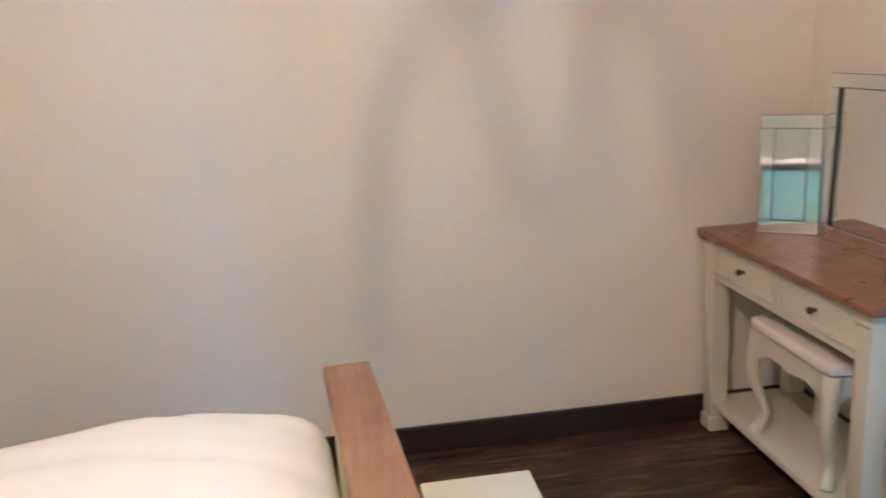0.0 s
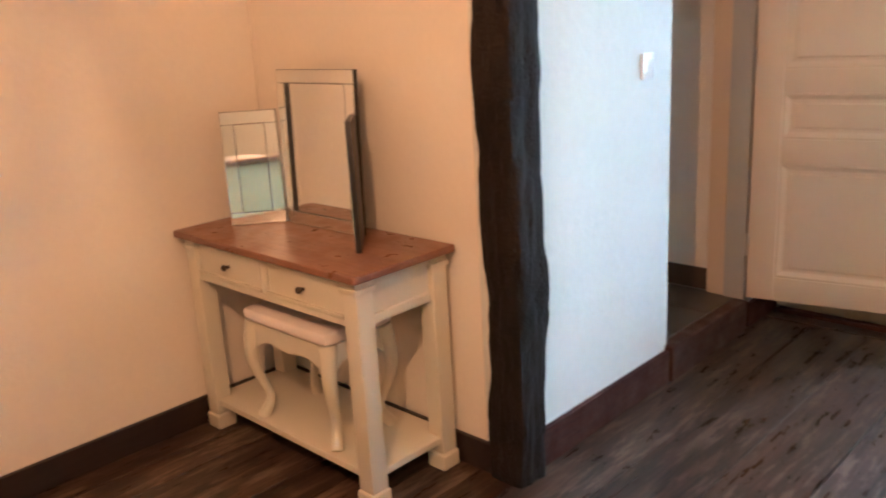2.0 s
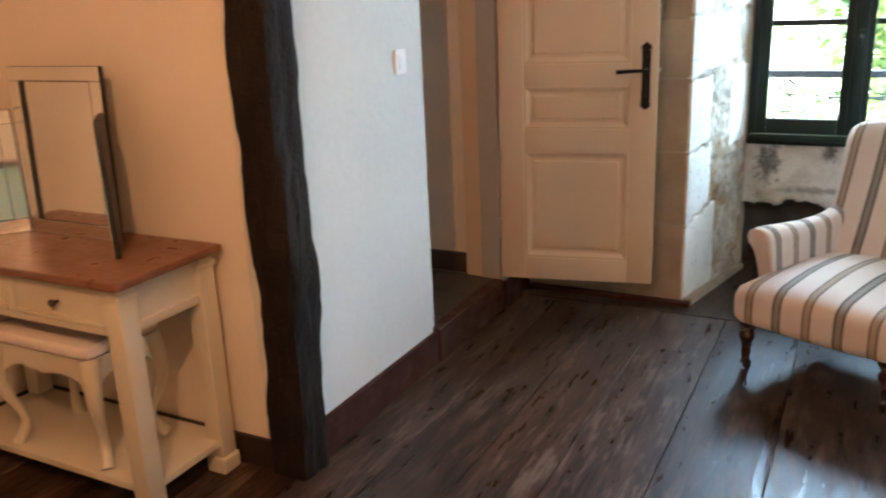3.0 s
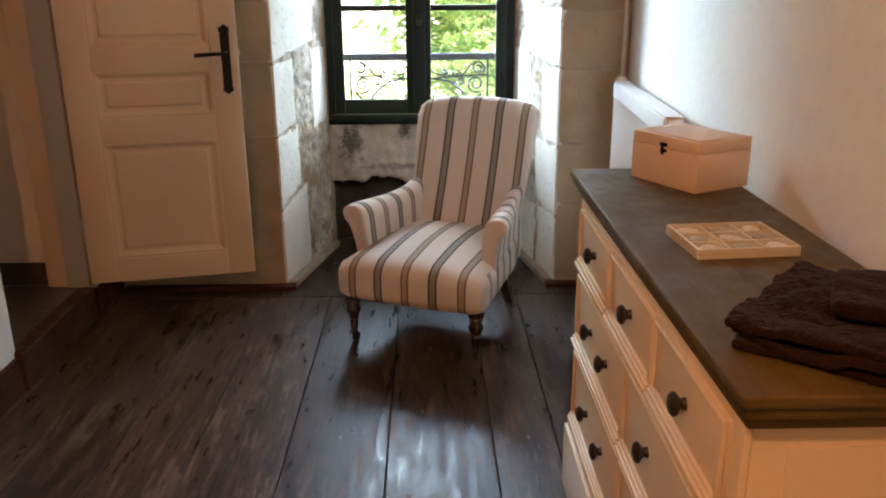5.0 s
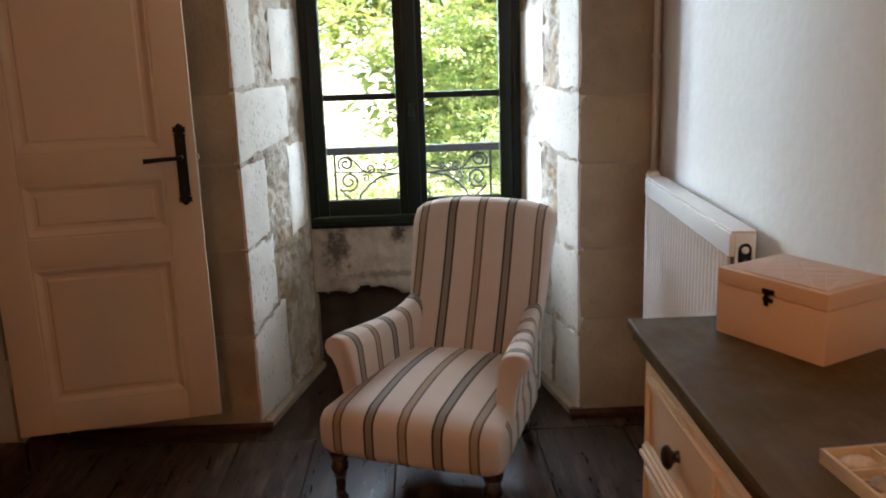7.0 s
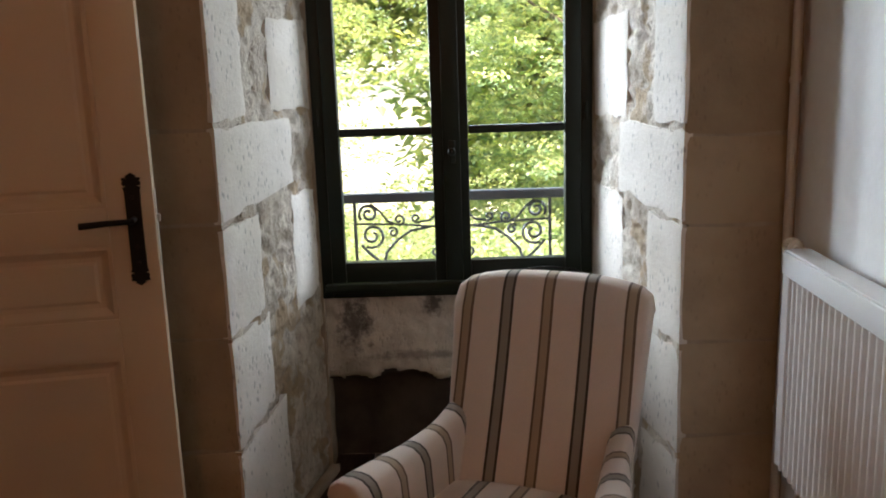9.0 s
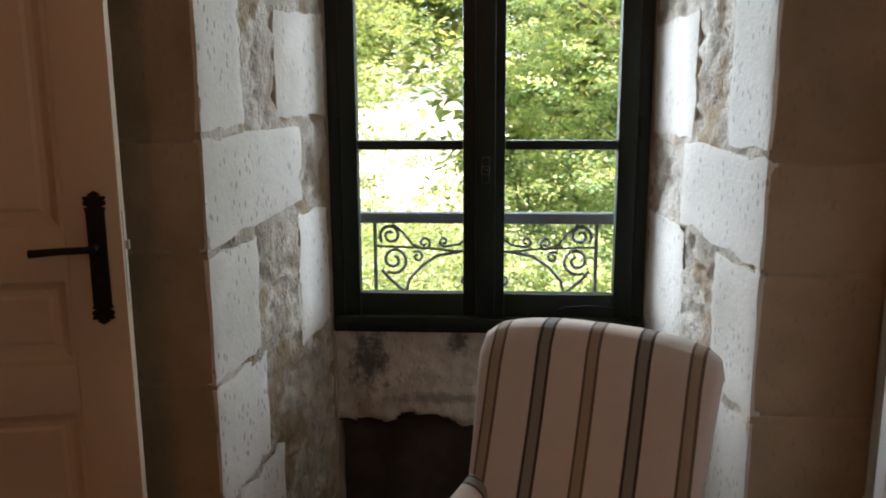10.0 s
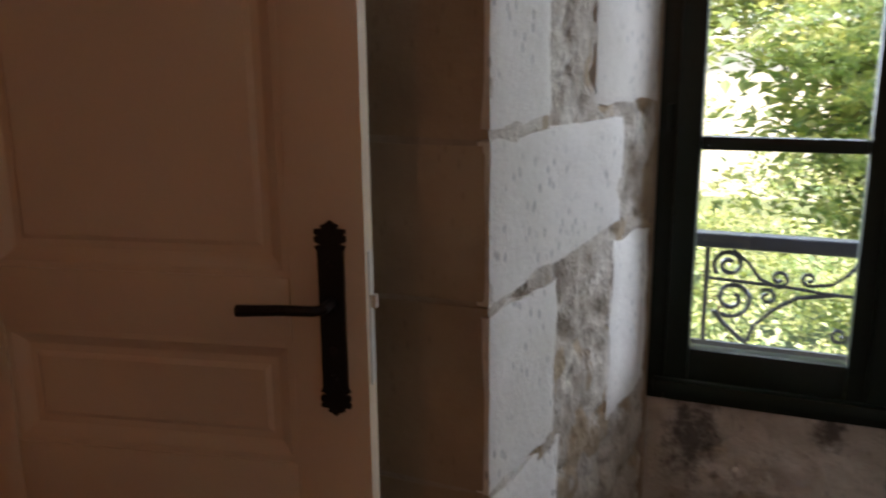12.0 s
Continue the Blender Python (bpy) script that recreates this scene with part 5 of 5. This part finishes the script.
def bed():
    b = thing("bed", "single bed with brown wooden rail, turquoise footboard and white duvet", "bed", BED)
    y0, y1 = 0.93, 1.862
    rail = boxes((0.140, y0, 0.886, 0.229, y1, 0.921), bevel=0.008, seg=3)
    part("foot_rail", rail, M_BEDWOOD, b, "reddish-brown wooden top rail")
    part("footboard", boxes((0.160, y0 + 0.05, 0.12, 0.205, y1 - 0.05, 0.885), bevel=0.003), M_TURQ, b, "turquoise painted footboard")
    for y in (y0 + 0.004, y1 - 0.054):
        part("post", boxes((0.150, y, 0.0, 0.219, y + 0.05, 0.8855), bevel=0.004), M_TURQ, b)
    for y in (y0 + 0.02, y1 - 0.045):
        part("side_rail", boxes((-1.80, y, 0.28, 0.1495, y + 0.025, 0.42), bevel=0.003), M_TURQ, b)
    part("headboard", boxes((-1.86, y0, 0.0, -1.81, y1, 1.05), bevel=0.006), M_TURQ, b)
    part("mattress", soft_box(-1.80, y0 + 0.05, 0.38, 0.145, y1 - 0.05, 0.62, 0.06, 6, 3), M_DUVET, b)

    return b


bed()


def duvet():
    def shape(p):
        q = Vector((p.x * 3.0, p.y * 3.0, 1.0))
        puff = 0.030 * noise.noise(q) + 0.012 * noise.noise(q * 2.7) - 0.012 * max(0.0, 1 - abs(noise.noise(Vector((p.x * 2.0 + p.y * 5, p.y * 2.5, 3.0)))) * 6)
        if p.z > 0.7:
            p.z += puff - 0.03 * max(0.0, (p.x + 0.10) / 0.25) ** 2
        p.y += 0.012 * noise.noise(q * 1.4 + Vector((0, 0, 7)))
        return p
    bm = soft_box(-1.70, 0.945, 0.625, 0.136, 1.845, 0.895, 0.075, 47, 3, shape)
    bmesh.ops.smooth_vert(bm, verts=bm.verts, factor=0.3, use_axis_x=True, use_axis_y=True, use_axis_z=True)
    ob = part("duvet", bm, M_DUVET, None, "", 70)
    ob.matrix_world = BED
    tagged(ob, "plump white cotton duvet spread on the bed", "duvet")


duvet()


def pillow(m):
    def shape(p):
        k = max(0.0, 1 - (p.x / 0.21) ** 2) * max(0.0, 1 - (p.z / 0.30) ** 2)
        p.y *= 0.35 + 0.75 * k ** 0.5
        p.y += 0.01 * noise.noise(Vector((p.x * 9, p.z * 9, 2.0)))
        return p
    ob = part("pillow", soft_box(-0.21, -0.09, -0.30, 0.21, 0.09, 0.30, 0.05, 15, 3, shape), M_DUVET, None, "", 70)
    ob.matrix_world = m
    tagged(ob, "plump white cotton pillow leaning on the headboard", "pillow", "pillows on the bed")


for y in (1.17, 1.60):
    pillow(BED @ pose(-1.64, y, 1.150, 0, 0, 90) @ pose(0, 0, 0, -8, 0, 0))


def bedside_box():
    t = thing("low_bench", "small cream painted bench at the foot of the bed", "bench")
    x0, x1, y0, y1, z = 0.315, 0.553, 1.52, 1.952, 0.60
    part("top", boxes((x0, y0, z - 0.028, x1, y1, z), bevel=0.005), M_CREAM, t)
    part("front_panel", boxes((x0 + 0.02, y0 + 0.02, 0.05, x1 - 0.02, y1 - 0.02, z - 0.0285), bevel=0.003), M_CREAM, t)
    for x in (x0 + 0.015, x1 - 0.05):
        for y in (y0 + 0.015, y1 - 0.05):
            part("foot", boxes((x, y, 0.0, x + 0.035, y + 0.035, 0.0495), bevel=0.004), M_CREAM, t)
    return t


bedside_box()


# ---- ceiling lamp of curled iron, above the bed's foot ----
def chandelier():
    c = thing("chandelier", "curled wrought iron ceiling lamp with a warm bulb", "ceiling lamp", pose(*BULB))
    part("rod", tube([[(0, 0, 0.09), (0, 0, 0.2), (0, 0, CEIL - BULB[2] - 0.03)]], 0.006, 10), M_IRON, c)
    part("rose", lathe([(0.0, CEIL - BULB[2]), (0.05, CEIL - BULB[2]), (0.045, CEIL - BULB[2] - 0.02), (0.01, CEIL - BULB[2] - 0.035), (0.0, CEIL - BULB[2] - 0.035)], 20), M_IRON, c)
    part("socket", lathe([(0.0, 0.09), (0.018, 0.09), (0.018, 0.055), (0.014, 0.05), (0.0, 0.05)], 16), M_IRON, c)
    for k in range(5):
        a = radians(70 + 72 * k)
        out, side = Vector((math.cos(a), math.sin(a), 0)), Vector((math.sin(a), -math.cos(a), 0))
        r = 0.27
        loop = [(0.0, 0.09, 0), (0.10, 0.10, 0), (0.2, 0.06, 0), (r, 0.0, -0.012), (r, -0.05, -0.016), (r, -0.09, -0.012), (r, -0.118, 0.0), (r, -0.128, 0.012), (r, -0.118, 0.024), (r, -0.09, 0.029), (r, -0.05, 0.031), (r, 0.0, 0.033)]
        arch = [(r, -0.19, -0.075), (r, -0.14, -0.068), (r, -0.10, -0.062), (r, -0.075, -0.046), (r, -0.062, -0.025), (r, -0.052, 0.0)]
        arch2 = [(r, -0.045, 0.036), (r, -0.068, 0.056), (r, -0.09, 0.066), (r, -0.12, 0.070)]
        part("arm", tube([[out * p[0] + side * (0.92 * p[2]) + Vector((0, 0, 1.2 * p[1])) for p in path] for path in (loop, arch, arch2)], 0.0047, 8), M_IRON, c)
    return c


chandelier()
lamp("bulb_light", "POINT", BULB_W, (1.0, 0.43, 0.18), pose(*BULB), radius=0.013)


# ---- outside the window ----
def scroll(cx, cz, r, a0, turns, grow, n=22):
    """A spiral in the y-z plane."""
    return [(RX, cx + (r + grow * k / n) * math.cos(a0 + turns * 2 * math.pi * k / n), cz + (r + grow * k / n) * math.sin(a0 + turns * 2 * math.pi * k / n)) for k in range(n + 1)]


RX = 4.95


def balcony_rail():
    g = thing("window_railing", "grey iron window railing with curled scrollwork below a broad handrail", "railing")
    part("handrail", boxes((RX - 0.025, -0.06, 1.008, RX + 0.025, 1.08, 1.046), bevel=0.008, seg=3), M_RAILING, g)
    part("lower_bar", boxes((RX - 0.006, -0.06, 0.735, RX + 0.006, 1.08, 0.75)), M_RAILING, g)
    for y in (0.912, 0.125):
        part("upright", boxes((RX - 0.006, y - 0.006, 0.7503, RX + 0.006, y + 0.006, 1.0077)), M_RAILING, g)
    part("middle_bar", tube([[(RX, 0.905, 0.922), (RX, 0.72, 0.915), (RX, 0.62, 0.905), (RX, 0.52, 0.902), (RX, 0.42, 0.905), (RX, 0.32, 0.915), (RX, 0.132, 0.922)]], 0.005, 6), M_RAILING, g)
    for s in (1, -1):
        def flip(path):
            return [(x, 0.5185 + s * (y - 0.5185), z) for x, y, z in path]
        for path in [flip(scroll(0.845, 0.872, 0.052, math.radians(-60), -1.55, -0.040)), flip(scroll(0.857, 0.962, 0.040, math.radians(-40), 1.5, -0.030)), flip([(RX, 0.80, 0.76), (RX, 0.79, 0.80), (RX, 0.745, 0.85), (RX, 0.69, 0.888), (RX, 0.60, 0.905)]), flip([(RX, 0.89, 0.835), (RX, 0.86, 0.80), (RX, 0.82, 0.765), (RX, 0.80, 0.755)])]:
            part("scroll", tube([path], 0.0062, 6), M_RAILING, g)
        for path in [flip(scroll(0.735, 0.935, 0.024, math.radians(-90), -1.2, -0.018, 14)), flip(scroll(0.76, 0.884, 0.022, math.radians(40), 1.2, -0.016, 14)), flip(scroll(0.665, 0.940, 0.018, math.radians(-90), 1.1, -0.013, 12)), flip([(RX, 0.735, 0.911), (RX, 0.78, 0.93), (RX, 0.81, 0.97), (RX, 0.85, 1.003)]), flip([(RX, 0.665, 0.921), (RX, 0.61, 0.93), (RX, 0.575, 0.96), (RX, 0.55, 1.003)]), flip(scroll(0.585, 0.80, 0.022, math.radians(180), 1.2, -0.015, 12))]:
            part("scroll", tube([path], 0.0052, 6), M_RAILING, g)
    for y in (-0.055, 1.075):
        part("wall_stay", boxes((4.861, y - 0.008, 1.012, RX, y + 0.008, 1.028)), M_RAILING, g)
    return g


balcony_rail()


def tree(name, base, height, crown, leaves, seed, material, label, size=0.11):
    """A trunk with limbs, and a crown of small leaves gathered in many clumps with gaps between them."""
    rng = np.random.default_rng(seed)
    t = thing(name, label, "tree", pose(*base))
    cz, rx, ry, rz = crown
    limbs = [[(0, 0, 0), (0.05, 0.1, height * 0.3), (0.1, 0.0, height * 0.6), (0.0, 0.1, height * 0.85)]]
    for k in range(11):
        a, z = k * 2.4, height * (0.3 + 0.05 * k)
        limbs.append([(0.05, 0.05, z), (rx * 0.3 * math.cos(a), ry * 0.3 * math.sin(a), z + 0.6), (rx * 0.75 * math.cos(a), ry * 0.75 * math.sin(a), z + 1.3)])
    part("trunk", tube(limbs[:1], lambda s: 0.22 * (1 - 0.7 * s), 10), M_BARK, t)
    part("limbs", tube(limbs[1:], lambda s: 0.07 * (1 - 0.8 * s), 6), M_BARK, t)
    clumps, sprays = 230, 7
    u = rng.normal(size=(clumps, 3))
    u /= np.linalg.norm(u, axis=1)[:, None]
    centre = u * (rng.uniform(0.35, 1.0, (clumps, 1)) ** 0.45) * np.array([rx, ry, rz]) + np.array([0, 0, cz])
    centre += rng.normal(scale=0.15, size=centre.shape)
    # each clump holds several flat sprays, each spray a bunch of leaves
    reach = np.repeat(rng.uniform(0.25, 0.55, clumps), sprays)[:, None]
    bunch = np.repeat(centre, sprays, axis=0) + rng.normal(size=(clumps * sprays, 3)) * reach * np.array([1.0, 1.0, 0.55])
    per = leaves // len(bunch)
    radius = np.repeat(rng.uniform(1.5, 2.9, len(bunch)) * size, per)[:, None]
    spread = rng.normal(size=(len(bunch) * per, 3))
    pos = np.repeat(bunch, per, axis=0) + spread * radius * np.array([1.0, 1.0, 0.42])
    # pale colour put on the upper leaves of most sprays, as if sunlit
    lit_top = np.repeat(rng.random(len(bunch)) < 0.75, per) & (spread[:, 2] > 0.25)
    n = len(pos)
    ax = rng.normal(size=(n, 3)) * np.array([1, 1, 0.35])
    ax /= np.linalg.norm(ax, axis=1)[:, None]
    up = rng.normal(size=(n, 3)) * 0.35 + np.array([0, 0, 1.0])
    sd = np.cross(ax, up)
    sd /= np.linalg.norm(sd, axis=1)[:, None]
    ln = (rng.uniform(0.7, 1.3, n) * size)[:, None]
    droop = np.array([0, 0, -0.25])
    verts = np.stack([pos, pos + ax * ln * 0.5 + sd * ln * 0.33, pos + (ax + droop) * ln, pos + ax * ln * 0.5 - sd * ln * 0.33], 1).reshape(-1, 3)
    me = bpy.data.meshes.new("crown")
    faces = (np.arange(n)[:, None] * 4 + np.arange(4)).tolist()
    me.from_pydata(verts.tolist(), [], faces)
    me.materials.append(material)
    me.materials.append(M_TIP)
    me.polygons.foreach_set("material_index", lit_top.astype(np.int32))
    ob = new("crown", me)
    ob.parent = t
    return t


tree("tree", (10.5, 4.0, -3.6), 7.5, (5.6, 2.3, 2.7, 3.2), 90000, 1, M_LEAF, "leafy lime tree with bright sunlit green foliage", 0.046)
tree("tree", (10.2, -2.2, -3.6), 7.5, (5.6, 2.3, 2.7, 3.4), 130000, 2, M_LEAF2, "leafy tree with deeper green foliage in the garden", 0.043)
tree("tree", (14.5, -2.9, -3.6), 9.0, (5.4, 2.2, 3.6, 4.6), 60000, 7, M_LEAF2, "dense dark green tree behind the nearer ones", 0.21)
tree("tree", (15.5, 5.2, -3.6), 12.5, (8.6, 2.6, 6.4, 3.7), 80000, 3, M_LEAF, "tall lime tree with a spreading pale green crown", 0.15)
tree("tree", (24.0, -9.0, -3.6), 10.0, (6.0, 4.0, 6.0, 4.5), 16000, 5, M_LEAF2, "tall leafy tree at the far side of the garden", 0.22)
tree("tree", (32.0, 12.0, -3.6), 10.0, (6.0, 4.0, 7.0, 4.5), 14000, 4, M_LEAF, "broad leafy tree at the far side of the garden", 0.28)
tree("tree", (9.0, 0.6, -3.6), 3.0, (2.6, 1.6, 3.2, 1.5), 70000, 6, M_LEAF, "low bright green bush-like tree below the window", 0.042)

# a loose black cable from the window's foot to the jamb
cable = tagged(part("cable", tube([[(4.628, 0.33, 0.755), (4.615, 0.26, 0.792), (4.605, 0.17, 0.800), (4.600, 0.08, 0.790), (4.590, 0.025, 0.765), (4.585, 0.012, 0.735)]], 0.004, 8), M_IRON, None, "", 60), "thin black cable lying at the foot of the window", "cable")


# ---- floor boards, tiles ----
def pieces(parent, spans, material, name, bevel=0.0015):
    """Boards or tiles as pieces of their own: (x0, y0, x1, y1, top, thickness)."""
    for x0, y0, x1, y1, top, thick in spans:
        bm = bmesh.new()
        w, l = x1 - x0, y1 - y0
        b = bevel
        tilt = [random.uniform(-0.0012, 0.0012) for _ in range(4)]
        base = [bm.verts.new(p) for p in ((x0, y0, top - thick), (x1, y0, top - thick), (x1, y1, top - thick), (x0, y1, top - thick))]
        mid = [bm.verts.new((v.co.x, v.co.y, top - b)) for v in base]
        up = [bm.verts.new((x0 + (b if k in (0, 3) else w - b), y0 + (b if k in (0, 1) else l - b), top + tilt[k])) for k in range(4)]
        for lo, hi in ((base, mid), (mid, up)):
            for k in range(4):
                bm.faces.new((lo[k], lo[(k + 1) % 4], hi[(k + 1) % 4], hi[k]))
        bm.faces.new(up)
        part(name, bm, material, parent, "", 0)


floor = structure("floor", boxes((X_W - 0.1, -0.62, -0.12, 4.80, Y_D + 0.02, -0.022), (X_W - 0.1, Y_D + 0.0201, -0.12, X_V + 0.1, Y_N + 0.05, -0.022)), M_UNDER, "dark worn wide wooden floor boards")
random.seed(7)
rows_y = [-0.62, -0.29, 0.06, 0.27, 0.615, 0.942, 1.24, 1.50, 1.76, 1.997]
spans = []
for y0, y1 in zip(rows_y, rows_y[1:]):
    ends = [X_W - 0.05, -0.9 + random.uniform(-0.3, 0.3), 0.9 + random.uniform(-0.35, 0.35), 3.84] if y0 > 0.9 else [X_W - 0.05, -0.6 + random.uniform(-0.4, 0.4), 1.9 + random.uniform(-0.5, 0.3), 3.84]
    for x0, x1 in zip(ends, ends[1:]):
        spans.append((x0 + 0.002, y0 + 0.002, x1 - 0.002, y1 - 0.002, 0.0, 0.03))
for y0, y1 in zip([1.999, 2.14, 2.30, 2.46, 2.62, 2.78, 2.94, 3.10], [2.14, 2.30, 2.46, 2.62, 2.78, 2.94, 3.10, 3.238]):
    cut = random.uniform(-0.8, 0.8)
    for x0, x1 in ((X_W - 0.05, cut), (cut, X_V - 0.001)):
        spans.append((x0 + 0.001, y0 + 0.001, x1 - 0.001, y1 - 0.001, 0.0, 0.03))
for y0, y1 in zip([-0.62, -0.15, 0.18, 0.52, 0.86, 1.18], [-0.15, 0.18, 0.52, 0.86, 1.18, 1.997]):
    spans.append((3.844, y0 + 0.002, 3.977 if (y0 < -0.2 or y1 > 1.2) else 4.79, y1 - 0.002, 0.0, 0.03))
pieces(floor, spans, M_FLOOR, "floor_board")
tiles = []
for i in range(5):
    for j in range(7):
        x0, y0 = 2.235 + i * 0.282, Y_D + 0.035 + j * 0.30
        tiles.append((x0 + 0.002, y0 + 0.002, min(x0 + 0.280, 3.64), y0 + 0.298, HALL, 0.02))
pieces(hall, tiles, M_TILE, "tile", 0.002)
